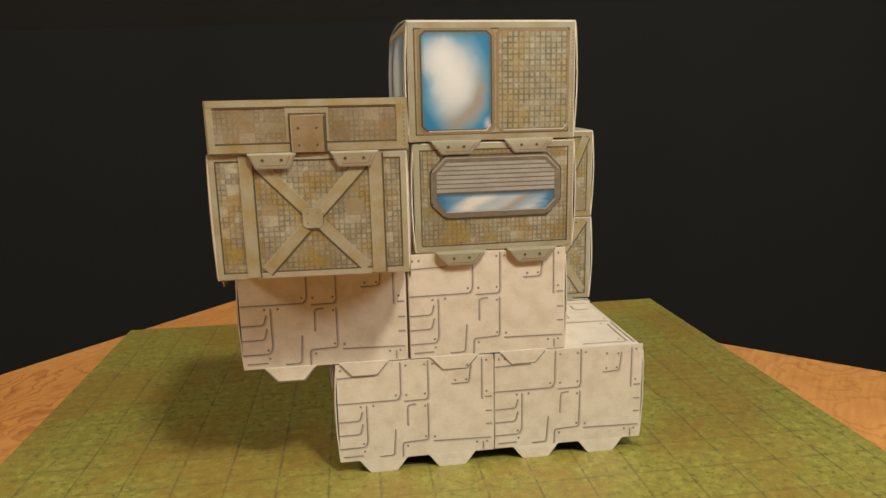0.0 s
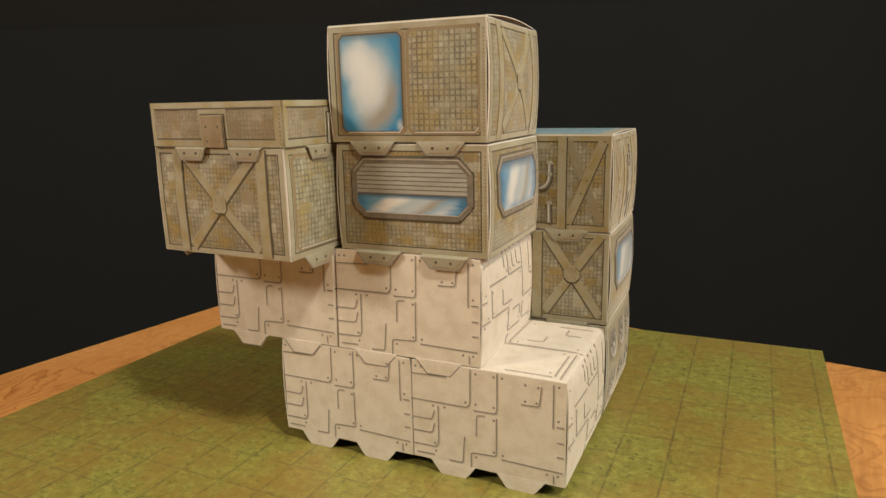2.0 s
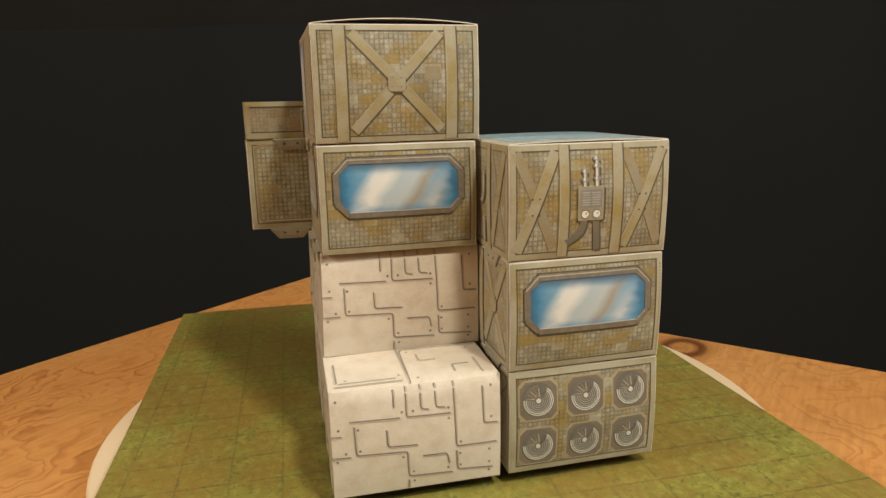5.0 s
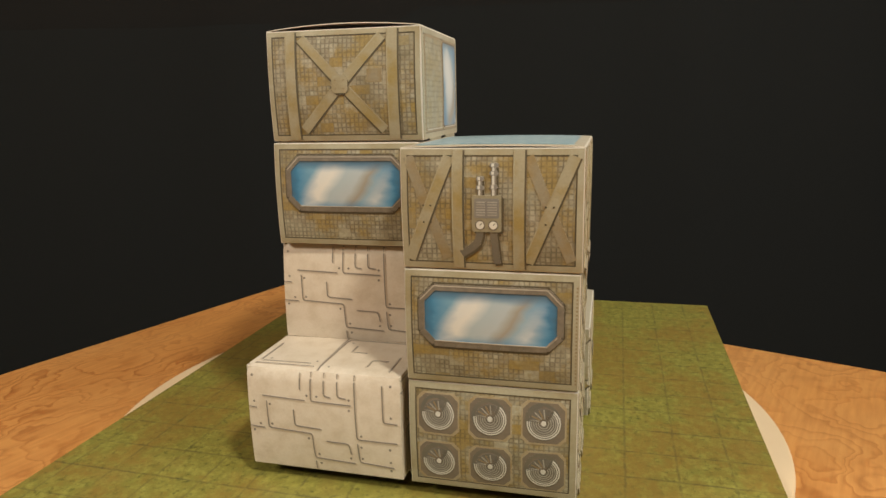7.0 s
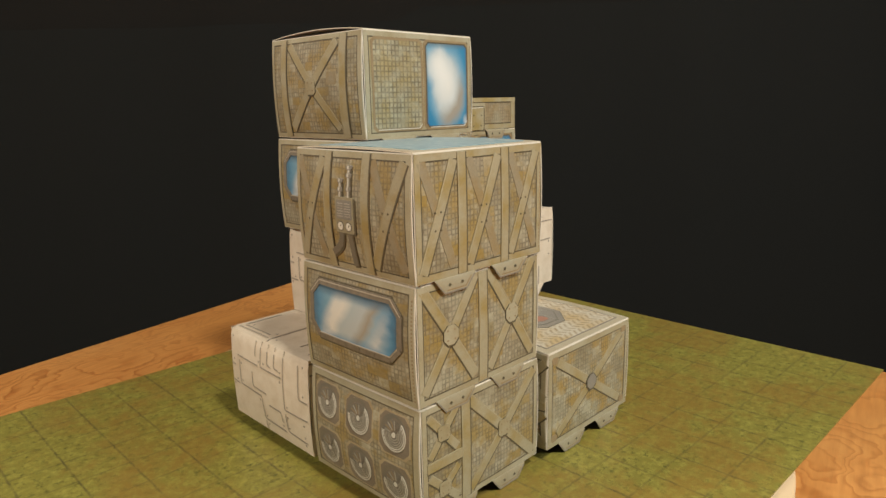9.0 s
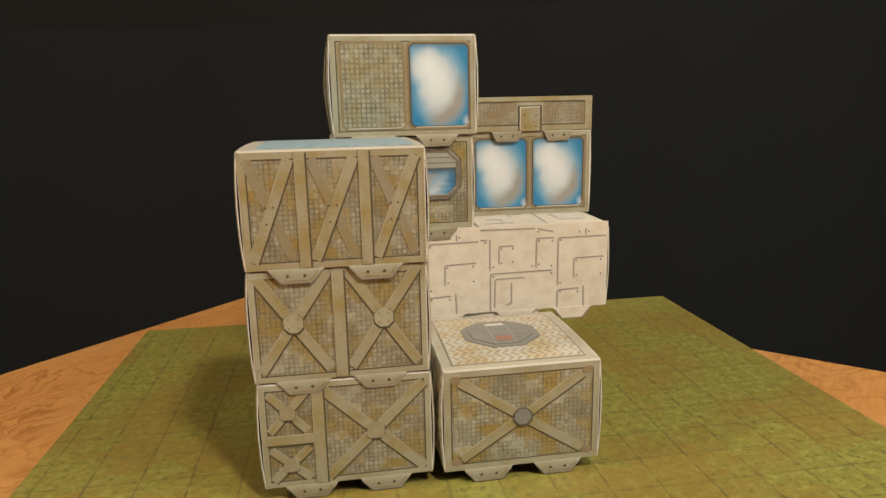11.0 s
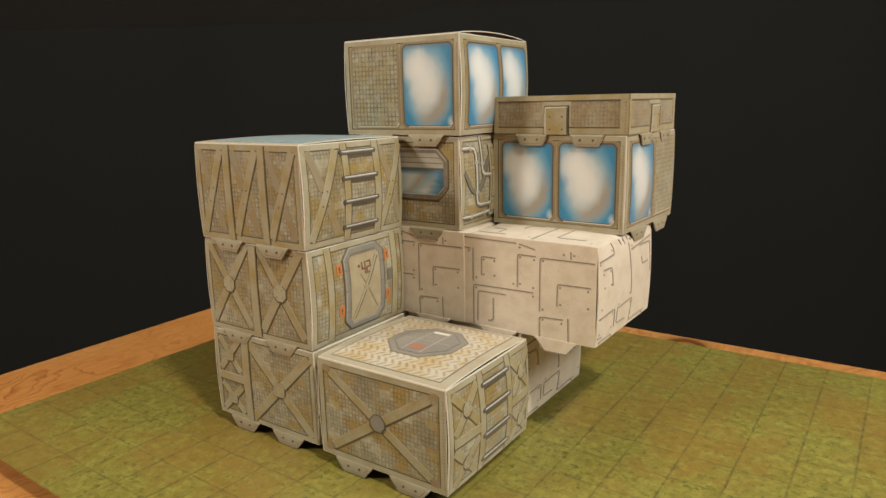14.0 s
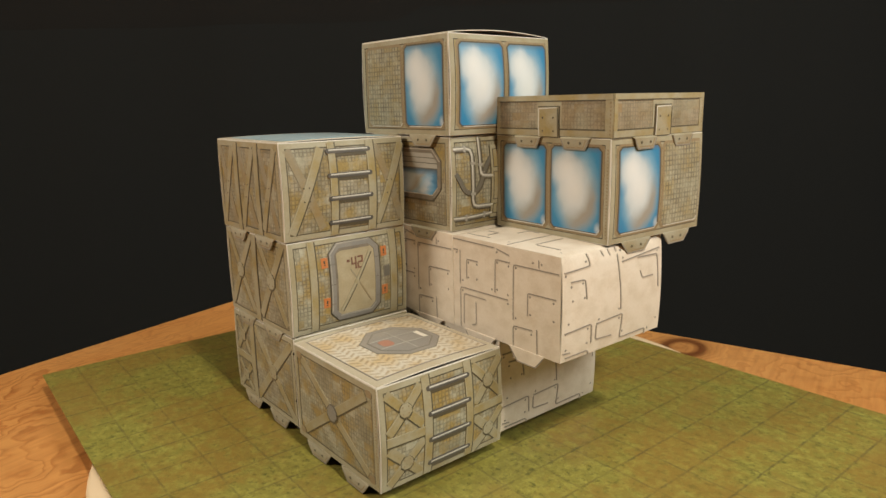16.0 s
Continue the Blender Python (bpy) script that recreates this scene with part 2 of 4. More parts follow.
def mat_print():
    """Battle mat: mossy green print with inked one-inch grid, faintly glossy."""
    n = Nodes("mossy_mat_print")
    v = n.uv()
    big = n.noise(v, 0.013, 3, 0.55)
    mid = n.noise(v, 0.09, 6, 0.7)
    mossy = n.ramp(n.math("ADD", big, n.math("MULTIPLY", n.math("SUBTRACT", mid, 0.5), 0.45)), (0.42, 0.0), (0.57, 1.0))
    c = n.mix(mossy, (0.238, 0.162, 0.036), (0.222, 0.198, 0.042))
    thick = n.math("ADD", n.math("MULTIPLY", mossy, 0.5), 0.5)
    c = n.mix(n.math("MULTIPLY", n.ramp(n.noise(v, 0.17, 6, 0.75), (0.46, 0.0), (0.66, 0.85)), thick), c, (0.345, 0.315, 0.070))
    c = n.mix(n.math("MULTIPLY", n.ramp(n.noise(v, 0.24, 5, 0.7), (0.53, 0.0), (0.66, 0.8)), thick), c, (0.085, 0.085, 0.022))
    c = n.mix(n.ramp(n.noise(v, 0.03, 2), (0.55, 0.0), (0.7, 0.35)), c, (0.262, 0.172, 0.045))
    wob = n.vmath("SCALE", n.vmath("SUBTRACT", n.noise(v, 0.22, 6, 0.75, what=1), (0.5, 0.5, 0.5)))
    wob.node.inputs["Scale"].default_value = 0.10
    g = n.vmath("ADD", n.vmath("MULTIPLY", v, (1 / 24.5, 1 / 24.9, 0)), wob)
    f = n.xyz(n.vmath("FRACTION", g))
    edge = lambda q: n.ramp(n.math("ABSOLUTE", n.math("SUBTRACT", q, 0.5)), (0.466, 0.0), (0.490, 1.0))
    line = n.math("MAXIMUM", edge(f[0]), n.math("MULTIPLY", edge(f[1]), 0.75))
    line = n.math("MULTIPLY", line, n.ramp(n.noise(v, 0.10, 4, 0.7), (0.38, 0.16), (0.64, 0.76)))
    c = n.mix(line, c, (0.085, 0.07, 0.03))
    n.bump(n.noise(v, 0.5, 4), 0.12, 0.0004)
    n.bsdf.inputs["Specular IOR Level"].default_value = 0.5
    return n.done(c, n.ramp(mid, (0.3, 0.36), (0.7, 0.46)))


MAT = mat_print()


KNOT = (-0.1986, 0.0935, -0.012)


def plywood():
    """Sealed fir plywood: contour-like orange grain, a knot near the far edge."""
    n = Nodes("fir_plywood")
    v = n.obj()
    q = n.vmath("MULTIPLY", v, (4.2, 6.6, 1.0))
    bend = n.vmath("SCALE", n.vmath("SUBTRACT", n.noise(v, 22.0, 3, what=1), (0.5, 0.5, 0.5)))
    bend.node.inputs["Scale"].default_value = 0.42
    w = n.noise(n.vmath("ADD", q, bend), 1.7, 2, 0.5)
    kd = n.vmath("LENGTH", n.vmath("MULTIPLY", n.vmath("SUBTRACT", v, KNOT), (24.0, 30.0, 1.0)))
    w = n.math("ADD", w, n.ramp(kd, (0.0, 0.35), (1.0, 0.0)))
    rings = n.math("FRACT", n.math("MULTIPLY", w, 19.0))
    band = n.ramp(rings, (0.0, 0.0), (0.5, 0.2), (0.84, 1.0), (1.0, 0.0))
    soft = n.math("MULTIPLY", band, n.ramp(n.noise(v, 9.0, 3), (0.35, 0.25), (0.6, 1.0)))
    c = n.mix(n.math("MULTIPLY", soft, 0.78), (0.59, 0.262, 0.076), (0.33, 0.105, 0.024))
    c = n.mix(0.22, c, n.ramp(n.noise(n.vmath("MULTIPLY", v, (30.0, 300.0, 1.0)), 1.0, 3), (0.3, 0.2), (0.7, 0.8)), "OVERLAY")
    c = n.mix(n.ramp(n.noise(v, 6.0, 3), (0.42, 0.0), (0.7, 0.32)), c, (0.70, 0.40, 0.155))
    c = n.mix(n.ramp(kd, (0.0, 0.35), (0.22, 0.25), (0.36, 0.95), (0.46, 0.85), (0.58, 0.3), (0.85, 0.0)), c, (0.12, 0.035, 0.010))
    n.bump(band, 0.08, 0.0005)
    return n.done(c, 0.4)


WOOD = plywood()


def plain(name, colour, rough=0.6, var=0.2, scale=30.0):
    n = Nodes(name)
    c = n.mix(n.math("MULTIPLY", n.noise(n.obj(), scale, 4), var), colour, tuple(x * 0.5 for x in colour))
    return n.done(c, rough)


CREAM = plain("cream_laminate", (0.78, 0.59, 0.39), 0.4)
CLOTH = plain("black_cloth", (0.0042, 0.0048, 0.0048), 0.95, 0.6, 60.0)
CLOTH_BROWN = plain("brown_black_cloth", (0.0066, 0.0050, 0.0040), 0.95, 0.6, 60.0)
ROOMWALL = plain("room_paint", (0.55, 0.50, 0.42), 0.8)

# ---- mesh helpers ----
MM = 0.001


class Sheet:
    """Vertices, faces and UVs of one printed piece, laid on a face of a box."""
    def __init__(self, face):
        self.face, self.v, self.f, self.uv, self.m = face, [], [], [], []

    def grid(self, rows, d0, d1, unit=False, nu=None):
        """A slab between uneven rows (v, u_left, u_right), from height d0 to d1 over the card, in millimetres."""
        wide = max(b - a for _, a, b in rows)
        nu = nu or max(1, int(wide / 3.6))
        base = len(self.v)
        lo_v, hi_v = rows[0][0], rows[-1][0]
        lo_u, hi_u = min(r[1] for r in rows), max(r[2] for r in rows)
        n = len(rows) * (nu + 1)
        for d in (d1, d0):
            for v, a, b in rows:
                for i in range(nu + 1):
                    u = a + (b - a) * i / nu
                    self.v.append(self.face(u, v, d))
                    self.uv.append(((u - lo_u) / (hi_u - lo_u), (v - lo_v) / (hi_v - lo_v)) if unit else (u, v))
        at = lambda j, i, k=0: base + k * n + j * (nu + 1) + i
        last = len(rows) - 1
        for j in range(last):
            for i in range(nu):
                self.f.append((at(j, i), at(j, i + 1), at(j + 1, i + 1), at(j + 1, i)))
            self.f.append((at(j, 0), at(j + 1, 0), at(j + 1, 0, 1), at(j, 0, 1)))
            self.f.append((at(j + 1, nu), at(j, nu), at(j, nu, 1), at(j + 1, nu, 1)))
        for i in range(nu):
            self.f.append((at(0, i + 1), at(0, i), at(0, i, 1), at(0, i + 1, 1)))
            self.f.append((at(last, i), at(last, i + 1), at(last, i + 1, 1), at(last, i, 1)))
        return self

    def rect(self, u0, v0, u1, v1, d0=0.0, d1=0.2, cut=0.0, unit=False, ell=False):
        """A rectangle, with corners cut off (octagon) or as an ellipse."""
        if ell:
            rows = []
            for k in range(13):
                a = -math.pi / 2 + math.pi * k / 12
                h = max(0.03, math.cos(a)) * (u1 - u0) / 2
                rows.append(((v0 + v1) / 2 + math.sin(a) * (v1 - v0) / 2, (u0 + u1) / 2 - h, (u0 + u1) / 2 + h))
            return self.grid(rows, d0, d1, unit)
        marks = [v0, v0 + cut, v1 - cut, v1] if cut else [v0, v1]
        vs = [v0]
        for p, q in zip(marks, marks[1:]):
            k = max(1, int((q - p) / 3.6))
            vs += [p + (q - p) * i / k for i in range(1, k + 1)]
        rows = []
        for v in vs:
            e = max(0.0, cut - (v - v0), cut - (v1 - v))
            rows.append((v, u0 + e, u1 - e))
        return self.grid(rows, d0, d1, unit)

    def strip(self, pts, w, d0=0.0, d1=0.2, closed=False, rnd=0.0):
        """A band of width w along a polyline, corners mitred and, if asked, rounded."""
        pts = [Vector(p) for p in pts]
        if rnd:
            out = [pts[0]]
            for a, b, c in zip(pts, pts[1:], pts[2:]):
                r = min(rnd, (a - b).length / 2, (c - b).length / 2)
                p, q = b + (a - b).normalized() * r, b + (c - b).normalized() * r
                out += [p, (p + q + 2 * b) / 4, q]
            pts = out + [pts[-1]]
        if closed:
            pts = pts + [pts[0]]
        fine = [pts[0]]
        for a, b in zip(pts, pts[1:]):
            k = max(1, int((b - a).length / 4))
            fine += [a + (b - a) * i / k for i in range(1, k + 1)]
        n = len(fine)
        base = len(self.v)
        for i, p in enumerate(fine):
            before = fine[i - 1] if i else (fine[-2] if closed else None)
            after = fine[i + 1] if i < n - 1 else (fine[1] if closed else None)
            t0 = (p - before).normalized() if before is not None else (after - p).normalized()
            t1 = (after - p).normalized() if after is not None else t0
            t = (t0 + t1).normalized()
            nrm = Vector((-t.y, t.x)) * (w / 2 / max(0.5, t.dot(t1)))
            for q in (p + nrm, p - nrm):
                for d in (d1, d0):
                    self.v.append(self.face(q.x, q.y, d))
                    self.uv.append((q.x, q.y))
        for i in range(n - 1):
            a, b = base + 4 * i, base + 4 * i + 4
            self.f += [(a, a + 2, b + 2, b), (a + 1, a, b, b + 1), (a + 2, a + 3, b + 3, b + 2)]
        if not closed:
            e = base + 4 * (n - 1)
            self.f += [(base, base + 1, base + 3, base + 2), (e, e + 2, e + 3, e + 1)]
        return self

    def dot(self, u, v, r, d0=0.0, d1=0.25, n=8):
        base = len(self.v)
        for d in (d1, d0):
            for k in range(n):
                a = 2 * math.pi * k / n
                self.v.append(self.face(u + r * math.cos(a), v + r * math.sin(a), d))
                self.uv.append((u + r * math.cos(a), v + r * math.sin(a)))
        self.f.append(tuple(range(base, base + n)))
        for k in range(n):
            j = (k + 1) % n
            self.f.append((base + j, base + k, base + n + k, base + n + j))
        return self

    def arc(self, u, v, r, w, a0, a1, d0=0.0, d1=0.2, n=14):
        turn = [radians(a0 + (a1 - a0) * k / n) for k in range(n + 1)]
        return self.strip([(u + r * math.cos(a), v + r * math.sin(a)) for a in turn], w, d0, d1)

    def ring(self, u, v, r, w, d0=0.0, d1=0.2, n=20):
        return self.strip([(u + r * math.cos(2 * math.pi * k / n), v + r * math.sin(2 * math.pi * k / n)) for k in range(n)], w, d0, d1, closed=True)


def mesh_object(name, verts, faces, uvs, material, parent=None, label=""):
    me = bpy.data.meshes.new(name)
    me.from_pydata(verts, [], faces)
    if uvs:
        lay = me.uv_layers.new(name="UVMap")
        idx = np.empty(len(me.loops), dtype=np.int32)
        me.loops.foreach_get("vertex_index", idx)
        lay.data.foreach_set("uv", np.asarray(uvs, dtype=np.float32)[idx].ravel())
    me.materials.append(material)
    me.update()
    me.shade_smooth()
    me.set_sharp_from_angle(angle=0.6)
    ob = new(name, me)
    ob.parent = parent
    return tagged(ob, label) if label else ob


def lay(name, sheet, material, parent, label=""):
    return mesh_object(name, sheet.v, sheet.f, sheet.uv, material, parent, label)


class Box:
    """A paper box: an empty at its base, a card body with slightly bowed sides, and prints laid on its faces."""
    def __init__(self, name, x, y, z, yaw, w=75.0, d=75.0, h=50.5, bow=None, label="", category="", group="", rise=0.0, rounding=0.0, open_top=False, lean=0.0):
        self.lean = lean
        self.w, self.d, self.h, self.rise, self.rounding, self.tray = w, d, h, rise, rounding, open_top
        self.bow = {"f": 0.5, "b": 0.5, "r": 2.9, "l": 2.9, "t": 0.6}
        self.bow.update(bow or {})
        self.root = new(name)
        self.root.empty_display_size = 0.02
        self.home = pose(x * MM, y * MM, z * MM, 0, 0, yaw)
        self.root.matrix_world = self.home
        tagged(self.root, label, category, group)
        MOVING.append((self.root, self.home))
        self.parts = {}
        if not open_top:
            self.body()

    def size(self, side):
        return (self.d if side in "rl" else self.w), (self.d if side == "t" else self.h)

    def face(self, side, flat=False):
        """Maps millimetres across and up a face, and height over it, to the box's space."""
        w, d, h = self.w, self.d, self.h
        su, sv = self.size(side)
        b, rise, rad, lean = self.bow[side], self.rise, self.rounding, self.lean
        loose = side in "rl" and not self.tray
        bend = lambda a: (rad * (1 - math.cos(a)), rad * math.sin(a))

        def at(u, v, o):
            s = max(0.0, min(1.0, u / su)), max(0.0, min(1.0, v / sv))
            if side == "t" and rise and not flat:
                o += rise * math.sin(math.pi * s[1]) ** 0.8 + 0.3
            elif 0 < s[1] < 1 and (loose or 0 < s[0] < 1):
                across = math.sin(math.pi * s[0]) ** 0.6 if 0 < s[0] < 1 else 0.0
                o += b * (0.42 + 0.58 * across if loose else across) * math.sin(math.pi * s[1]) ** 0.8
            if rad and side in "rl" and v > h - rad:
                a = min(1.0, (v - h + rad) / rad) * math.pi / 4
                back, up = bend(a)
                o, v = o * math.cos(a) - back, h - rad + up + o * math.sin(a)
            if rad and side == "t" and (u < rad or u > w - rad):
                e = max(0.0, min(1.0, (rad - min(u, w - u)) / rad)) * math.pi / 4
                back, up = bend(e)
                o -= back
                u = rad - up if u < rad else w - rad + up
            foot = lean * (1 - s[1])
            if side == "f":
                o += foot
            elif side == "r":
                u -= foot * (1 - s[0])
            elif side == "l":
                u += foot * s[0]
            p = {"f": (u - w / 2, -d / 2 - o, v), "b": (w / 2 - u, d / 2 + o, v), "r": (w / 2 + o, u - d / 2, v),
                 "l": (-w / 2 - o, d / 2 - u, v), "t": (u - w / 2, v - d / 2, h + o)}[side]
            return (p[0] * MM, p[1] * MM, p[2] * MM)
        return at

    def sheet(self, side):
        return Sheet(self.face(side))

    def body(self):
        """Four sheets of white card round an inside coloured dark for its shade; the two side sheets spring a little
        off their corners.
        """
        e = 0.9
        x, y = self.w / 2 - e, self.d / 2 - e
        verts = [(i * x * MM, j * y * MM, k * MM) for k in (0.4, self.h - max(0.6, self.rounding)) for i, j in ((-1, -1), (1, -1), (1, 1), (-1, 1))]
        faces = [(3, 2, 1, 0), (4, 5, 6, 7)] + [(i, (i + 1) % 4, (i + 1) % 4 + 4, i + 4) for i in range(4)]
        mesh_object("inside", verts, faces, [(v[0] / MM, v[1] / MM) for v in verts], INSIDE, self.root, "inside of the box, its shade put into a near-black colour")
        for side in "fbrl" if self.rise else "fbrlt":
            su, sv = self.size(side)
            lay("wall_card" if side != "t" else "top_card", self.sheet(side).rect(0.0, 0.0, su, sv, -0.45, 0.0), CARD, self.root, "white card")

    def panel(self, side, material, inset=0.55, name="printed_panel", label="", top=1.3):
        su, sv = self.size(side)
        ob = lay(name, self.sheet(side).rect(inset, inset, su - inset, sv - (inset if side == "t" else top), -0.1, 0.12), material, self.root, label)
        self.parts[side] = ob
        return ob

    def lid(self, material):
        """A loose lid sprung up along its middle, over the inside coloured dark for its shade."""
        self.rise, keep = 0.0, self.rise
        lay("inside", self.sheet("t").rect(1.2, 1.2, self.w - 1.2, self.d - 1.2, -0.1, 0.1), INSIDE, self.root, "inside of the box, its shade put into a near-black colour")
        self.rise = keep
        lay("lid_card", self.sheet("t").rect(0.1, 0.1, self.w - 0.1, self.d - 0.1, -0.35, 0.0), CARD, self.root, "white card edge")
        return self.panel("t", material)

    def add(self, side, name, sheet, material, label=""):
        return lay(name, sheet, material, self.parts[side], label)

    def tabs(self, side, centres, material, drop=6.0, top=24.0, foot=13.5, trim=True, lift=0.0):
        """Locking flaps that hang over the box below: folded card, edged with ink; those of crates carry two studs."""
        at = self.face(side)
        hung = lambda u, v, o: at(u, v, o + lift * max(0.0, min(1.0, (0.4 - v) / 0.8)))
        for c in centres:
            rows = [(-drop, c - foot / 2, c + foot / 2), (-drop * 0.55, c - foot / 2 - (top - foot) * 0.22, c + foot / 2 + (top - foot) * 0.22),
                    (-0.4, c - top / 2 + 0.8, c + top / 2 - 0.8), (0.4, c - top / 2, c + top / 2)]
            flush = not trim and self.lean == 0
            ob = lay("locking_tab", Sheet(hung).grid(rows, *((-0.4, 0.14) if flush else (0.0, 0.55))), material, self.root)
            if flush:
                continue
            around = [(c - top / 2 + 1, -0.6), (c - foot / 2 + 0.3, -drop + 0.3), (c + foot / 2 - 0.3, -drop + 0.3), (c + top / 2 - 1, -0.6)]
            lay("tab_edge", Sheet(hung).strip(around, 0.55, 0.5, 0.62), LINE, ob)
            if trim:
                lay("tab_shade", Sheet(hung).strip([(c - foot / 2 + 1.5, -drop + 1.3), (c + foot / 2 - 1.0, -drop + 1.3), (c + top / 2 - 2.9, -0.9)], 0.6, 0.5, 0.6), TAN_DARK, ob)
                for e in (-3.6, 3.6):
                    lay("stud", Sheet(hung).dot(c + e, -drop * 0.42, 0.7, 0.5, 0.72), SHADE, ob)

    # -- prints --
    def border(self, side, w=2.6, material=None, stitched=False):
        su, sv = self.size(side)
        i = w / 2 + 0.4
        self.add(side, "border", self.sheet(side).strip([(i, i), (su - i, i), (su - i, sv - i), (i, sv - i)], w, 0.1, 0.3, closed=True), material or TAN_LIGHT)
        j = w + 0.7
        self.add(side, "border_shade", self.sheet(side).strip([(j, j), (su - j, j), (su - j, sv - j), (j, sv - j)], 0.6, 0.1, 0.22, closed=True), SHADE)
        if stitched:
            s = self.sheet(side)
            for k in range(int((sv - 6) / 1.6)):
                s.rect(su - 1.6, 3 + 1.6 * k, su - 0.9, 3.8 + 1.6 * k, 0.28, 0.36)
            self.add(side, "stitching", s, TAN_DARK)

    def beam(self, side, a, b, w, level=1, shade=True, material=None, dim=False):
        """A painted board with a dark edge below it."""
        d = 0.14 + 0.16 * level
        a, b = Vector(a), Vector(b)
        t = (b - a).normalized()
        if shade:
            off = Vector((t.y, -t.x)) * (w / 2) * (1 if t.x >= 0 else -1)
            if abs(t.x) < 0.05:
                off = Vector((w / 2, 0))
            self.add(side, "beam_shade", self.sheet(side).strip([a + off, b + off], 1.5, 0.1, d - 0.06), SHADE)
            self.add(side, "beam_glint", self.sheet(side).strip([a - off * 0.86, b - off * 0.86], 0.4, 0.1, d + 0.05), TAN_LIGHT)
        return self.add(side, "beam", self.sheet(side).strip([a, b], w, 0.1, d), material or (TAN_DIM if dim else TAN))

    def plate(self, side, u, v, r, round_=False, material=None, studs=4):
        s = self.sheet(side)
        self.add(side, "plate_shade", self.sheet(side).rect(u - r - 0.1, v - r - 0.9, u + r + 0.3, v + r, 0.1, 0.62, cut=r * 0.55), SHADE)
        ob = self.add(side, "joint_plate", s.rect(u - r, v - r, u + r, v + r, 0.1, 0.75, cut=r * (0.58 if round_ else 0.3)), material or TAN_LIGHT)
        ring = [(math.pi / 4 + 2 * math.pi * k / studs) for k in range(studs)]
        self.dots(side, "stud", [(u + r * 0.7 * math.cos(a), v + r * 0.7 * math.sin(a)) for a in ring], r * 0.11, 0.7, 0.85, TAN_DARK)

    def dots(self, side, name, places, r, d0, d1, material):
        for u, v in places:
            self.add(side, name, self.sheet(side).dot(u, v, r, d0, d1, 7), material)

    def cross(self, side, u0, v0, u1, v1, w=4.6, r=3.6, round_=False, plate=True):
        self.beam(side, (u0, v1), (u1, v0), w, 1)
        self.beam(side, (u0, v0), (u1, v1), w, 2)
        if plate:
            self.plate(side, (u0 + u1) / 2, (v0 + v1) / 2, r, round_)

    def zbay(self, side, u0, u1, v0=3.2, v1=47.0, w=4.6):
        """One braced bay: a faint board one way, a strong one the other."""
        self.beam(side, (u0 + 1.6, v1), (u1 - 2.4, v0 + 1.6), w * 0.95, 1, shade=False, dim=True)
        self.beam(side, (u0 + 1.6, v0 + 0.6), (u1 - 1.8, v1), w, 2)
        m = Vector(((u0 + u1) / 2 - 0.5, (v0 + v1) / 2))
        self.dots(side, "stud", [(m.x + e, m.y + 3.5 * k - 1.5) for k in (-1, 1) for e in (-1.5, 1.6)], 0.45, 0.4, 0.6, SHADE)

    def post(self, side, u, w=5.0, v0=0.8, v1=None, level=3):
        self.beam(side, (u, v0), (u, (v1 or self.size(side)[1] - 0.8)), w, level)

    def oval_window(self, side, u0, v0, u1, v1):
        self.add(side, "window_surround", self.sheet(side).rect(u0 - 1.6, v0 - 1.6, u1 + 1.6, v1 + 1.6, 0.1, 0.26, cut=2.2), TAN_DARK)
        self.add(side, "window_pane", self.sheet(side).rect(u0, v0, u1, v1, 0.1, 0.34, cut=2.0, unit=True), OVAL)
        self.add(side, "frame_line", self.sheet(side).strip([(u0 + 2, v0), (u1 - 2, v0), (u1, v0 + 2), (u1, v1 - 2), (u1 - 2, v1), (u0 + 2, v1), (u0, v1 - 2), (u0, v0 + 2)], 0.7, 0.1, 0.38, closed=True), SHADE)
        self.add(side, "window_glint", self.sheet(side).strip([(u0 + 3, v0 - 0.3), (u1 - 2.2, v0 - 0.3), (u1 - 0.1, v0 + 2.2)], 0.45, 0.1, 0.42), STEEL_LIGHT)

    def tile_window(self, side, u0, v0, u1, v1):
        self.add(side, "panel_surround", self.sheet(side).rect(u0 - 1.4, v0 - 1.4, u1 + 1.4, v1 + 1.4, 0.1, 0.26, cut=2.0), TAN_DARK)
        self.add(side, "tile_panel", self.sheet(side).rect(u0, v0, u1, v1, 0.1, 0.32, cut=1.6), TILES_FRAMED)
        self.add(side, "panel_glint", self.sheet(side).strip([(u0 + 2, v0 - 0.4), (u1 - 1.6, v0 - 0.4), (u1 + 0.2, v0 + 1.6)], 0.4, 0.1, 0.4), STEEL_LIGHT)

    def port_window(self, side, u0=6.6, v0=17.4, u1=67.6, v1=44.2, cut=6.6, slats=0, slat_from=27.0):
        """Long cut-cornered window in a bolted bronze frame, some with a slatted shutter."""
        su = self.size(side)[0]
        rim = [(u0 + cut, v0 - 0.3), (u1 - cut, v0 - 0.3), (u1 - 0.2, v0 + cut), (u1 - 0.2, v1 - cut), (u1 - cut, v1), (u0 + cut, v1), (u0 + 0.2, v1 - cut), (u0 + 0.2, v0 + cut)]
        self.add(side, "frame_shade", self.sheet(side).strip(rim, 2.0, 0.1, 0.3, closed=True), SHADE)
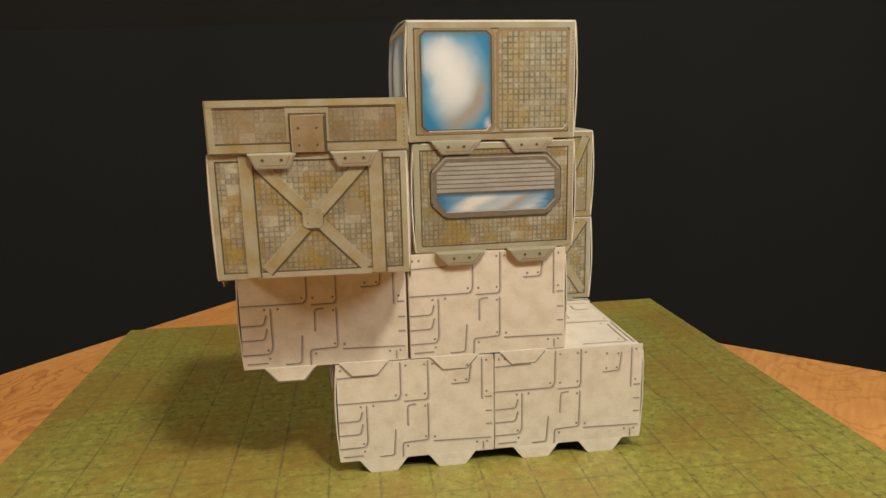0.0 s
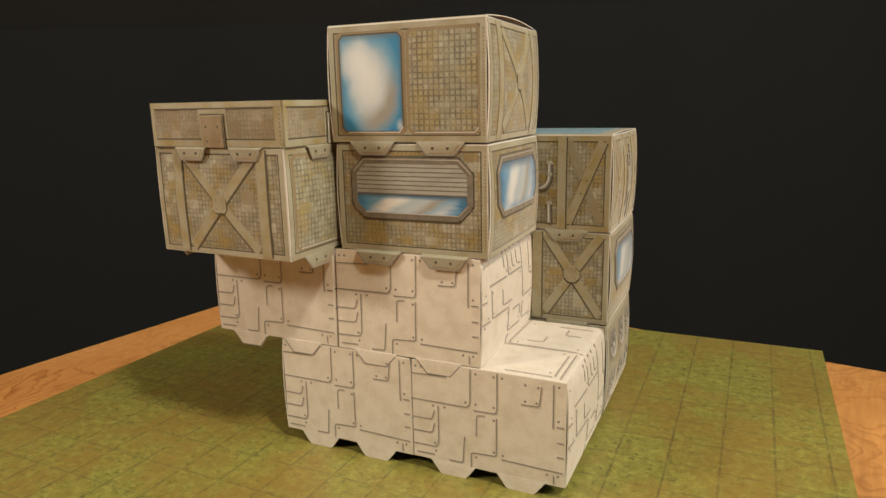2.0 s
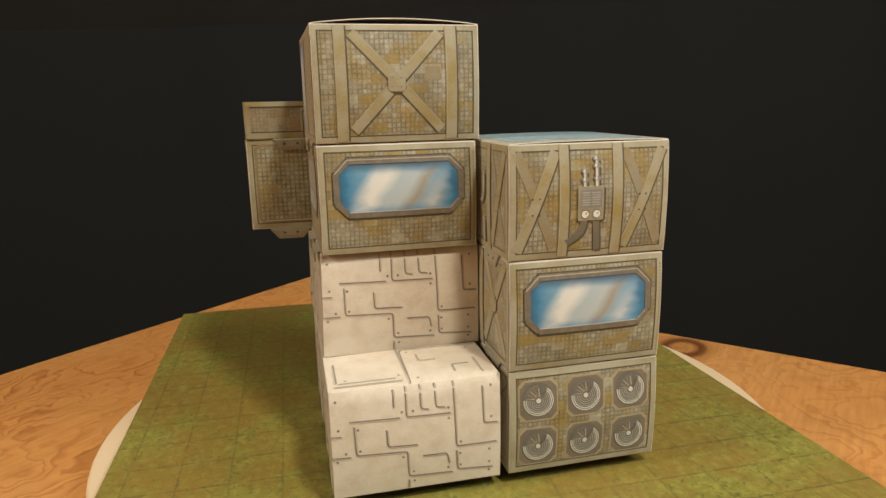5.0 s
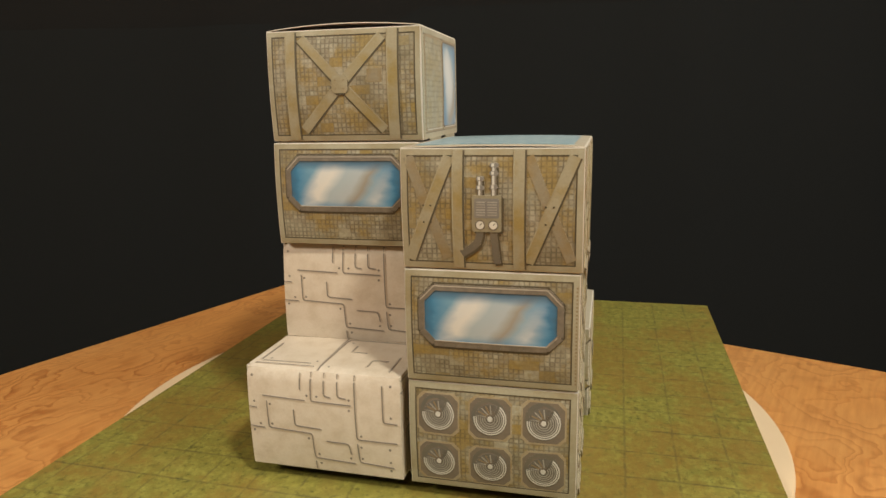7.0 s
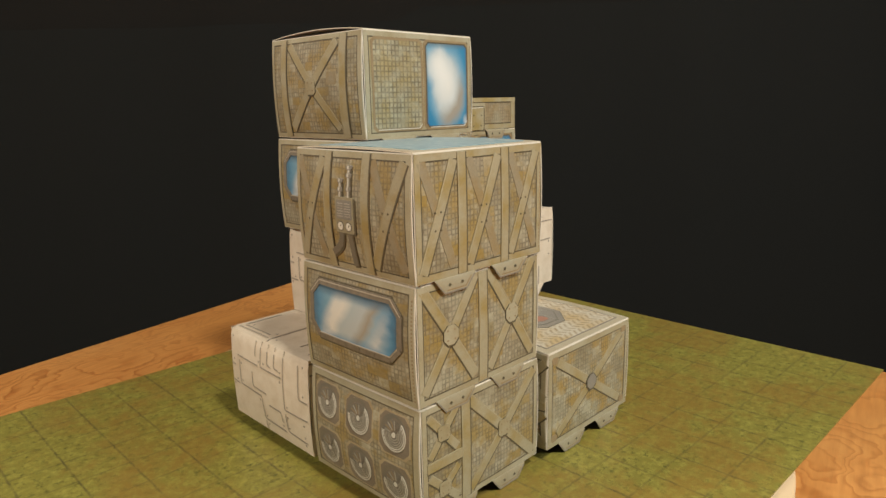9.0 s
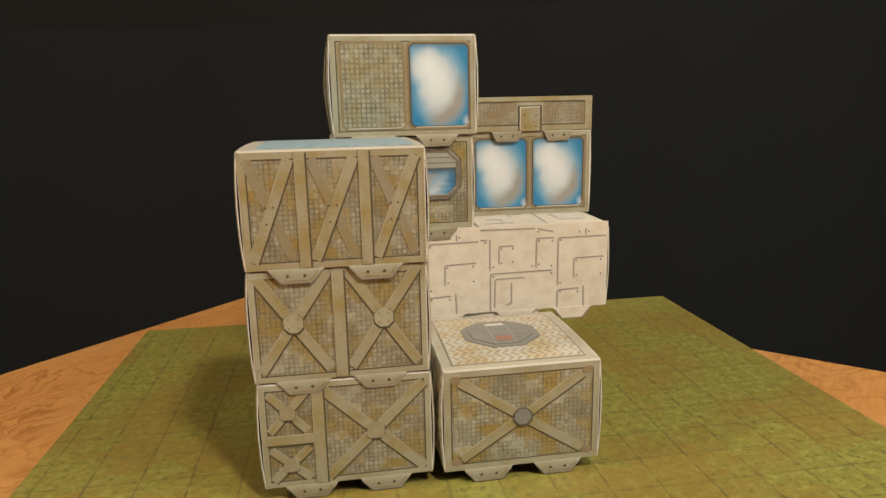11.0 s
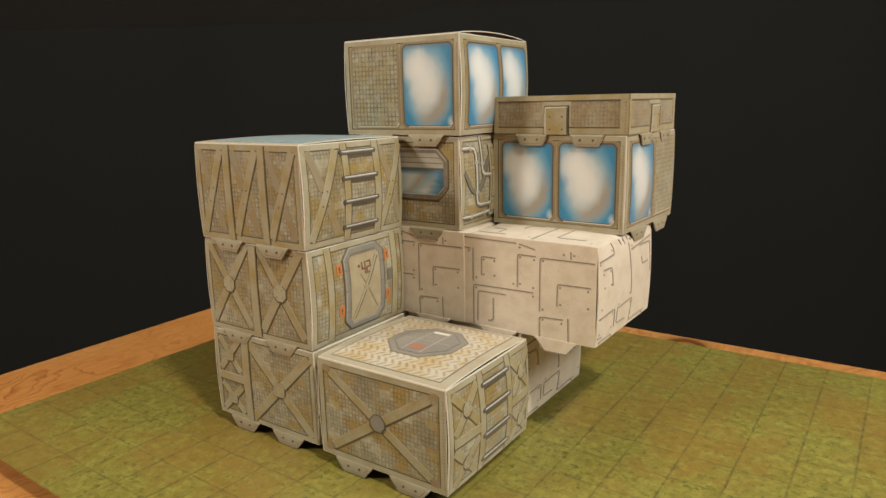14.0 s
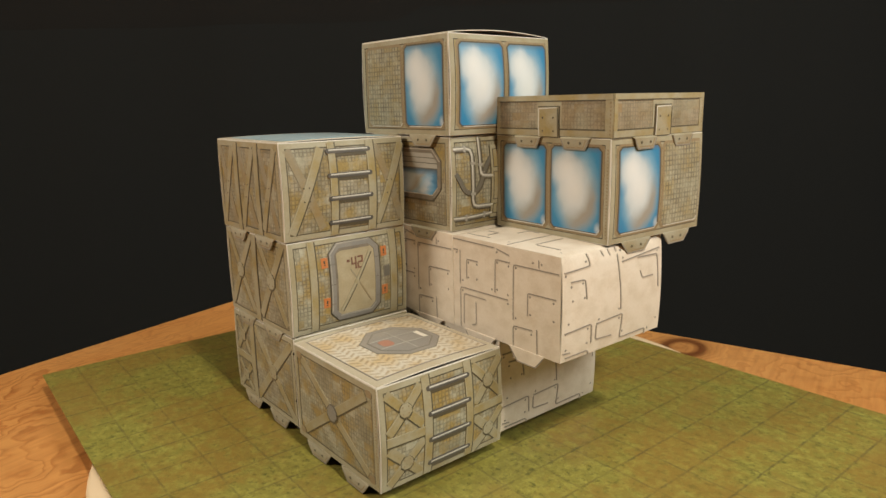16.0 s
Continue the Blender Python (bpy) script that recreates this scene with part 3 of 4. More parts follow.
        self.add(side, "window_pane", self.sheet(side).rect(u0 + 1.5, v0 + 1.5, u1 - 1.5, (slat_from if slats else v1 - 1.5), 0.1, 0.36, cut=(0.0 if slats else cut - 0.8), unit=True) if not slats else
                 self.sheet(side).grid([(v0 + 1.5, u0 + cut, u1 - cut), (v0 + cut / 2 + 0.8, u0 + cut / 2 + 0.8, u1 - cut / 2 - 0.8), (v0 + cut, u0 + 1.5, u1 - 1.5), (slat_from, u0 + 1.5, u1 - 1.5)], 0.1, 0.36, unit=True), STREAK)
        hw = 1.1
        o = [(u0 + cut, v0 + hw), (u1 - cut, v0 + hw), (u1 - hw, v0 + cut), (u1 - hw, v1 - cut), (u1 - cut, v1 - hw), (u0 + cut, v1 - hw), (u0 + hw, v1 - cut), (u0 + hw, v0 + cut)]
        if slats:
            step = (v1 - 2.4 - slat_from) / slats
            for k in range(slats):
                a = slat_from + step * k
                narrow = max(0.0, cut - (v1 - a - step * 0.5)) if a + step > v1 - cut else 0.0
                self.add(side, "shutter_slat", self.sheet(side).rect(u0 + 2 + narrow, a + 0.5, u1 - 2 - narrow, a + step, 0.1, 0.5), STEEL)
                self.add(side, "slat_gap", self.sheet(side).rect(u0 + 2 + narrow, a, u1 - 2 - narrow, a + 0.5, 0.1, 0.38), STEEL_DARK)
        for i in range(8):
            a, b = o[i], o[(i + 1) % 8]
            self.add(side, "frame_bar", self.sheet(side).strip([a, b], 2.7, 0.1, 0.62 + 0.04 * (i % 2)), BRONZE)
        self.add(side, "frame_glint", self.sheet(side).strip([(u0 + 0.6, v1 - cut), (u0 + cut, v1 - 0.5), (u1 - cut, v1 - 0.5), (u1 - 0.6, v1 - cut)], 0.45, 0.1, 0.74), BRONZE_LIGHT)
        self.add(side, "frame_glint", self.sheet(side).strip([(u0 + cut, v0 + 2.3), (u1 - cut, v0 + 2.3), (u1 - 2.3, v0 + cut)], 0.4, 0.1, 0.76), BRONZE_LIGHT)
        for k in range(6):
            u = u0 + cut + (u1 - u0 - 2 * cut) * k / 5
            for a, b in ((v0 + 0.2, v0 + 2.0), (v1 - 2.0, v1 - 0.2)):
                self.add(side, "frame_joint", self.sheet(side).rect(u - 0.2, a, u + 0.2, b, 0.6, 0.72), STEEL_DARK)

    def pipe(self, side, pts, w=2.2, material=None):
        self.add(side, "pipe_shade", self.sheet(side).strip([(u + 0.8, v - 0.8) for u, v in pts], w, 0.1, 0.5, rnd=4), SHADE)
        ob = self.add(side, "pipe", self.sheet(side).strip(pts, w, 0.1, 0.62, rnd=4), material or STEEL_DARK)
        if material is None:
            self.add(side, "pipe_face", self.sheet(side).strip([(u - 0.1, v + 0.1) for u, v in pts], w * 0.62, 0.1, 0.68, rnd=4), STEEL)
            self.add(side, "pipe_glint", self.sheet(side).strip([(u - 0.3, v + 0.3) for u, v in pts], w * 0.28, 0.1, 0.74, rnd=4), STEEL_LIGHT)
        return ob

    def ladder(self, side, u0, u1, vs):
        for v in vs:
            self.add(side, "rung_shade", self.sheet(side).strip([(u0 + 1.0, v - 1.9), (u1 + 0.6, v - 1.9)], 2.0, 0.1, 0.5), SHADE)
            self.add(side, "rung", self.sheet(side).strip([(u0, v), (u1, v)], 2.5, 0.1, 0.8), GUNMETAL)
            for u in (u0, u1):
                self.add(side, "rung_end", self.sheet(side).dot(u, v, 1.25, 0.1, 0.84, 10), GUNMETAL)
            self.add(side, "rung_glint", self.sheet(side).strip([(u0 + 0.4, v + 0.35), (u1 - 0.4, v + 0.35)], 1.1, 0.1, 0.92), STEEL_MID)
            self.add(side, "rung_glint", self.sheet(side).strip([(u0 + 0.6, v + 0.5), (u1 - 0.6, v + 0.5)], 0.5, 0.1, 0.98), STEEL_LIGHT)

    def seams(self, side, lines, studs, w=0.58):
        """Inked armour seams and rivets on cream card."""
        for pts in lines:
            self.add(side, "seam_shade", self.sheet(side).strip([(u + 0.45, v - 0.45) for u, v in pts], w * 1.5, 0.0, 0.30 if side in "rlt" else 0.14, rnd=1.3), SEAM_SOFT)
            self.add(side, "seam", self.sheet(side).strip(pts, w, 0.0, 0.34 if side in "rlt" else 0.17, rnd=1.3), LINE)
        self.dots(side, "rivet", studs, 0.62, 0.05, 0.2, LINE)


TAN_DIM = paper_print("faded_beam_print", (0.265, 0.228, 0.155), (0.26, 0.175, 0.06), 0.8, scale=0.09)
EDGE = plain("sawn_plywood_edge", (0.30, 0.13, 0.04), 0.7, 0.6, 90.0)
# near-black tone stands in for the shade within the boxes
INSIDE = paper_print("shaded_card_inside", (0.05, 0.045, 0.04), (0.03, 0.028, 0.025), 0.4)
MOVING = []

# ---- table, turntable, mat, backdrop ----


def slab(name, corners, z0, z1, material, kind="", label="", category="", bevel=0.0):
    bm = bmesh.new()
    lo = [bm.verts.new((x, y, z0)) for x, y in corners]
    hi = [bm.verts.new((x, y, z1)) for x, y in corners]
    bm.faces.new(hi)
    bm.faces.new(lo[::-1])
    n = len(corners)
    for i in range(n):
        j = (i + 1) % n
        bm.faces.new((lo[i], lo[j], hi[j], hi[i]))
    bmesh.ops.recalc_face_normals(bm, faces=bm.faces)
    if bevel:
        bmesh.ops.bevel(bm, geom=bm.edges[:], offset=bevel, segments=2, affect="EDGES")
    me = bpy.data.meshes.new(name)
    bm.to_mesh(me)
    bm.free()
    me.materials.append(material)
    return tagged(new(name, me), label, category, "", kind)


TABLE_Z = -0.012
far = Vector((-0.1379, 0.3711))
ea, eb = Vector((-0.552, -0.834)), Vector((0.821, -0.571))
grain = Matrix.Rotation(math.atan2(ea.y, ea.x), 4, "Z")
outline = [grain.inverted() @ Vector((*p, 0)) for p in (far, far + ea * 1.5, far + ea * 1.5 + eb * 1.3, far + eb * 1.3)]
table = new("table")
tagged(table, "fir plywood tabletop with bold orange grain, before a black cloth", "table")
table.matrix_world = grain
tabletop = slab("tabletop", [(p.x, p.y) for p in outline], TABLE_Z - 0.02, TABLE_Z, WOOD, bevel=0.0012)
tabletop.parent = table


def edge_band(a, b):
    """Sawn edge of the board: a rough band a little below the face."""
    t = (b - a).normalized()
    o = Vector((-t.y, t.x, 0)) * -0.0012
    ob = slab("edge_band", [(p.x, p.y) for p in (a, b, b + o, a + o)], TABLE_Z - 0.019, TABLE_Z - 0.001, EDGE)
    ob.parent = table


for q in (0.06, 0.94):
    for r in (0.06, 0.94):
        p = outline[0] + (outline[1] - outline[0]) * q + (outline[3] - outline[0]) * r
        leg = slab("leg", [(p.x + i * 0.025, p.y + j * 0.025) for i, j in ((-1, -1), (1, -1), (1, 1), (-1, 1))], -0.76, TABLE_Z - 0.02, EDGE)
        leg.parent = table
edge_band(outline[0], outline[1])
edge_band(outline[3], outline[0])


def disc():
    bm = bmesh.new()
    bmesh.ops.create_cone(bm, cap_ends=True, segments=128, radius1=0.190, radius2=0.190, depth=0.007)
    bmesh.ops.bevel(bm, geom=[e for e in bm.edges if abs(e.verts[0].co.z - e.verts[1].co.z) < 1e-6], offset=0.0012, segments=2, affect="EDGES")
    me = bpy.data.meshes.new("plate")
    bm.to_mesh(me)
    bm.free()
    me.materials.append(CREAM)
    root = new("turntable")
    tagged(root, "round cream laminate turntable under the mat on the wooden table", "turntable")
    home = pose(0, 0, -0.0018)
    root.matrix_world = home
    plate = new("plate", me)
    plate.parent, plate.location = root, (0, 0, -0.0035)
    bm = bmesh.new()
    bmesh.ops.create_cone(bm, cap_ends=True, segments=64, radius1=0.075, radius2=0.075, depth=0.0032)
    me = bpy.data.meshes.new("bearing")
    bm.to_mesh(me)
    bm.free()
    me.materials.append(STEEL)
    ring = new("bearing", me)
    ring.parent, ring.location = root, (0, 0, -0.0086)
    MOVING.append((root, home))


disc()
MAT_YAW, MAT_C = 7.5, (-8.7, -1.4)
MAT_W, MAT_D, CURL = 445.5, 355.5, 0.5


def battle_mat():
    """Printed card mat."""
    verts, faces, uvs = [], [], []
    nu, nv = 44, 34
    at = pose(MAT_C[0], MAT_C[1], 0, 0, 0, MAT_YAW)
    for layer in (0.0, -0.9):
        for j in range(nv + 1):
            for i in range(nu + 1):
                x, y = MAT_W * (i / nu - 0.5), MAT_D * (j / nv - 0.5)
                p = at @ Vector((x, y, 0))
                r = math.hypot(p.x, p.y) / 265.0
                verts.append((p.x * MM, p.y * MM, (CURL * max(0.0, r - 0.35) ** 1.6 * 2.0 + layer) * MM))
                uvs.append((x + GRID_U, y + GRID_V))
    n = (nu + 1) * (nv + 1)
    for j in range(nv):
        for i in range(nu):
            k = j * (nu + 1) + i
            faces.append((k, k + 1, k + nu + 2, k + nu + 1))
            faces.append((n + k, n + k + nu + 1, n + k + nu + 2, n + k + 1))
    for i in range(nu):
        for a, b in ((i + 1, i), (nv * (nu + 1) + i, nv * (nu + 1) + i + 1)):
            faces.append((a, b, n + b, n + a))
    for j in range(nv):
        for a, b in ((j * (nu + 1), (j + 1) * (nu + 1)), ((j + 1) * (nu + 1) + nu, j * (nu + 1) + nu)):
            faces.append((a, b, n + b, n + a))
    ob = mesh_object("battle_mat", verts, faces, uvs, MAT, None)
    tagged(ob, "mossy green printed gaming mat with an inch grid, on the turntable", "game mat")
    for p in ob.data.polygons:
        p.use_smooth = True
    MOVING.append((ob, Matrix.Identity(4)))


GRID_U, GRID_V = 6.2, 17.5
battle_mat()


def hanging(name, y, low, top, material, label):
    """Cloth hung behind the table, with soft folds; top gives its upper edge along x."""
    verts, faces = [], []
    nx, nz = 120, 24
    for j in range(nz + 1):
        for i in range(nx + 1):
            x = -1.35 + 2.7 * i / nx
            z = low + (top(x) - low) * j / nz
            verts.append((x, y + 0.012 * math.sin(x * 9 + 0.6 * math.sin(z * 2)) + 0.008 * math.sin(x * 23 + z), z))
    for j in range(nz):
        for i in range(nx):
            k = j * (nx + 1) + i
            faces.append((k, k + 1, k + nx + 2, k + nx + 1))
    ob = mesh_object(name, verts, faces, None, material)
    for p in ob.data.polygons:
        p.use_smooth = True
    tagged(ob, label, "backdrop", "", "structure")


def backdrop():
    """Two dark cloths: the black one ends just below the top of the view, a brown-black one hangs behind it."""
    hanging("backdrop", 0.85, -0.76, lambda x: 0.316 + 0.026 / (1 + math.exp(-(x + 0.045) * 120)), CLOTH, "plain black cloth hung behind the table")
    hanging("backdrop_2", 0.91, 0.1, lambda x: 1.7, CLOTH_BROWN, "brown-black cloth hung behind the black one")


backdrop()

# unseen dim room, added round the camera to close in the bounced light
slab("floor", [(-2.6, -3.0), (2.6, -3.0), (2.6, 1.4), (-2.6, 1.4)], -0.80, -0.76, ROOMWALL, "structure", "unseen floor under the table, added to bounce light", "floor")
slab("ceiling", [(-2.6, -3.0), (2.6, -3.0), (2.6, 1.4), (-2.6, 1.4)], 1.75, 1.80, ROOMWALL, "structure", "unseen pale ceiling, added to bounce light", "ceiling")
for name, a, b in (("wall_west", (-2.7, -3.1), (-2.6, 1.5)), ("wall_east", (2.6, -3.1), (2.7, 1.5)), ("wall_south", (-2.6, -3.1), (2.6, -3.0)), ("wall_north", (-2.6, 1.4), (2.6, 1.5))):
    slab(name, [(a[0], a[1]), (b[0], a[1]), (b[0], b[1]), (a[0], b[1])], -0.76, 1.75, ROOMWALL, "structure", "unseen pale room wall, added to bounce light", "wall")

# ---- prints of each kind of face ----
FRONT_SEAMS = [[(0, 30.5), (29, 30.7), (30.2, 33), (30.4, 50)], [(31.8, 29.8), (43, 30), (43.6, 32), (43.6, 50)], [(43.3, 28), (43.2, 8.6), (30.6, 8), (30.4, -0.5)],
               [(37.5, 28), (33.4, 27.6), (33.2, 17)], [(45.5, 7.6), (74.6, 7)], [(55, 37), (63.6, 37.2), (64.6, 47)], [(70, 49), (70, 28)], [(71.5, 29), (75, 29)],
               [(71.8, 21.5), (75, 21.5)], [(71.8, 14.5), (75, 14.5)], [(0, 21), (10.2, 21.2), (11.6, 26)], [(0, 14), (10.2, 14.2), (11.6, 19.5)],
               [(0, 7), (12.4, 7.2), (13.6, 10), (13.6, 29)], [(1.5, 2.6), (11, 2.8)], [(0, 43.6), (18, 44.2)], [(19, 1.6), (26.2, 1.7), (27.2, 15.5)], [(70.5, 5.2), (70.5, 1)]]
FRONT_STUDS = [(11, 28.5), (17, 28.6), (28, 33.2), (33, 33), (42, 33), (33, 48), (42, 48), (46, 48), (42, 26.6), (42, 10.4), (46.4, 9.8), (57, 46.6), (63, 46.2), (57, 38.8),
               (62.4, 38.8), (72.4, 48), (72.4, 31.8), (67.5, 5), (72.5, 5), (11.6, 9), (12, 5), (33, 6), (2, 47.5), (5, 47.5)]
SIDE_SEAMS = [[(8, 36.5), (30, 36)], [(27.5, 49), (27.5, 41)], [(33, 50), (33, 36), (53, 35.5)], [(39.5, 50), (39.6, 39), (43, 38.5)], [(46, 50), (46.4, 39), (50.5, 38.5)],
              [(10, 34), (10.5, 20.5), (33, 19.7), (33.5, 7), (53.5, 6)], [(24, 31), (24.4, 23), (37.5, 22.4)], [(40, 16.5), (51, 16.2), (52, 11)], [(54.5, 50), (55.4, 19), (74.5, 18.5)],
              [(55.5, 16.6), (56, 7), (72.5, 5.6)], [(68, 46), (68.4, 28.5), (75, 28)], [(0, 30), (4.4, 30)], [(0, 20), (8, 20)], [(33.5, 5), (33.5, 0.8)]]
SIDE_STUDS = [(2.6, 46), (3.2, 33), (6, 21.8), (2.2, 18), (31, 38.4), (36, 38.4), (52, 38), (52, 33), (11.6, 32.4), (12.2, 22.4), (31, 17), (35.6, 9), (51.6, 8.6), (57.4, 20.8),
              (57.2, 15), (57.4, 9), (72, 46), (72, 31), (71, 15), (71, 8.4), (71, 4), (36, 4)]
BACK_SEAMS = [[(5.6, 43), (5.5, 25)], [(10.8, 28.4), (10.9, 38.8), (19.6, 38.8)], [(5.6, 0.9), (5.8, 22.8), (42, 23.3)], [(8.2, 3), (8.6, 19.6), (25.9, 19.8)], [(18.1, 17), (18.1, 4.5), (14.9, 3.8)],
              [(32.7, 25.4), (32.8, 42.4), (43.2, 42.4)], [(45.6, 14.2), (45.7, 42), (74.8, 42.3)], [(55.3, 18.2), (55.4, 29.6), (73.2, 30)], [(45.6, -5.6), (45.6, 11), (58.6, 11.6)],
              [(61.4, 12.8), (61.8, -5.3)], [(48.7, -6), (48.9, -1.5), (55.8, -1.4)], [(62.3, 46.9), (62.3, 43.2)], [(33.5, 48), (38, 47), (42.6, 46)], [(0, 48.6), (32, 48.2)], [(0, 42.8), (4, 42.8)]]
BACK_STUDS = [(3, 41.3), (12.4, 37.2), (19, 37.2), (12.4, 29.1), (19, 29.2), (7.7, 26.8), (30.5, 26.4), (34.4, 41), (42.4, 40.5), (34.4, 27), (42, 25.8), (42, 21.3), (47.4, 15.2), (47.4, 40.6),
              (57, 28), (71.8, 28.1), (57.2, 19.2), (72, 19.4), (47.5, 9.8), (58, 9.5), (58.6, 45), (64.1, 45.1), (34, 46.2), (7.6, 21.2)]
LEFT_SEAMS = [[(1.2, 43), (18.4, 43.9), (18, 46), (17.4, 50)], [(5.1, 38.3), (14.6, 38.1), (15.4, 28.7)], [(38.4, 50), (41, 18.5)], [(1.6, 14.2), (19.2, 15.6), (20.4, 5.9)], [(1, 4.4), (6, 4.0)],
              [(23, 13.9), (23.3, 6.6), (35.5, 6)], [(23, 14.8), (42.6, 15.8), (42.5, 2.8), (63.8, 2.9), (64, 0)], [(3, 1.9), (18.5, 2.1), (19.4, 0.2)], [(54.7, 42.1), (71.7, 41.4), (73, 24)],
              [(56.6, 35), (57.9, 31.3), (67.6, 31.1)], [(42, 42), (73.9, 44.4)], [(28, 50), (28.4, 47)], [(33, 50), (33.3, 46.6)]]
LEFT_STUDS = [(2, 41.5), (3.8, 18.6), (5.4, 36), (6.2, 29.2), (13.1, 36.5), (14, 29.4), (15.9, 46.2), (17.1, 13.6), (17.5, 6.1), (3, 5.8), (24.6, 16.6), (40.5, 13.8), (44.1, 6), (39.6, 18.9), (43, 43.8),
              (41.6, 47.6), (72, 43.2), (73, 6.6), (66.3, 2.3)]
TOP_SEAMS = [[(75, 36), (38, 36.5), (36, 38), (36, 75)], [(75, 36), (2, 35)], [(69, 5), (69, 30)], [(72, 3), (72, 33)], [(46, 4), (68, 4)], [(60, 66), (60, 58), (68, 58)], [(54, 70), (70, 70)],
             [(8, 8), (8, 28), (22, 28)], [(20, 4), (34, 4), (34, 24)], [(10, 66), (26, 66), (26, 46)], [(44, 44), (52, 44), (52, 52)]]
TOP_STUDS = [(71, 70), (71, 40), (40, 70), (40, 40), (6, 6), (30, 6), (66, 32), (66, 8), (6, 70), (30, 40)]


def armour_box(x, y, level, yaw, label, right=2.4, left=2.6, w=75.9, hang=0.0):
    b = Box("armour_box", x, y, Z[level], yaw, w=w, d=76.5, label=label, category="paper box", group="cream armour boxes", bow={"f": 0.2, "b": 0.2, "r": right, "l": left, "t": 0.4}, rounding=3.2, lean=hang)
    for side, seams, studs in (("f", FRONT_SEAMS, FRONT_STUDS), ("r", SIDE_SEAMS, SIDE_STUDS), ("b", BACK_SEAMS, BACK_STUDS), ("l", LEFT_SEAMS, LEFT_STUDS), ("t", TOP_SEAMS, TOP_STUDS)):
        b.panel(side, PLATE, 0.15 if side in "fb" else 0.0, top=0.15 if side in "fb" else 0.0)
        b.seams(side, seams, studs)
    for side in "fb":
        b.tabs(side, (21, 55), PLATE, drop=6.8, foot=12.5, trim=False, lift=0.1)
    return b


def x_crate(b, side, du=0.0, dv=0.0):
    b.panel(side, TILES)
    b.border(side, 2.2)
    b.beam(side, (17.4 + du, 48 + dv), (58 + du, 5.2 + dv), 4.4, 1)
    b.beam(side, (17.4 + du, 5.2 + dv), (57.6 + du, 48 + dv), 4.6, 2)
    b.post(side, 12.2 + du, 5.1)
    b.post(side, 62.6 + du, 5.2)
    b.add(side, "tile_plate", b.sheet(side).rect(50.4 + du, 27 + dv, 57.6 + du, 33.2 + dv, 0.1, 0.2), TAN_DIM)
    b.plate(side, 37.0 + du, 26.4 + dv, 4.0)


def two_windows(b, side, left, right):
    """Half and half: glass or a tile panel on each side of a mullion."""
    b.panel(side, TAN)
    b.border(side, 2.4, stitched=True)
    top = b.size(side)[1] - 4.2
    (b.oval_window if left else b.tile_window)(side, 5.8, 4.8, 37.4, top)
    (b.oval_window if right else b.tile_window)(side, 41.0, 4.8, 72.8, top)
    b.dots(side, "rivet", [(39.2, v) for v in (7, 16, 25.5, 35, 44)], 0.45, 0.2, 0.36, TAN_DARK)


def port(b, side, **kw):
    b.panel(side, TILES)
    b.border(side, 2.4, stitched=True)
    b.port_window(side, **kw)


def double_cross(b, side):
    b.panel(side, TILES)
    b.border(side, 2.4)
    b.cross(side, 3, 5, 33.4, 49, 4.6, 4.2, True)
    b.cross(side, 42.4, 5, 72.4, 49, 4.6, 4.2, True)
    b.post(side, 38.0, 5.2)


def small_and_large_cross(b, side):
    b.panel(side, TILES)
    b.border(side, 2.4)
    b.cross(side, 4, 27.5, 20.5, 46, 3.6, 3.4)
    b.cross(side, 4, 3.5, 21, 19, 3.6, 3.4)
    b.beam(side, (2.6, 23.6), (23, 23.6), 4.4, 3)
    b.cross(side, 28.6, 3.4, 73.6, 46, 4.8, 4.0)
    b.post(side, 25.6, 5.2)


def braced_bays(b, side):
    b.panel(side, TILES)
    for u0, u1 in ((2, 22.6), (28, 49.2), (54, 75)):
        b.zbay(side, u0, u1)
    b.border(side, 2.8, TAN, stitched=True)
    b.post(side, 25.2, 4.6)
    b.post(side, 51.6, 4.6)


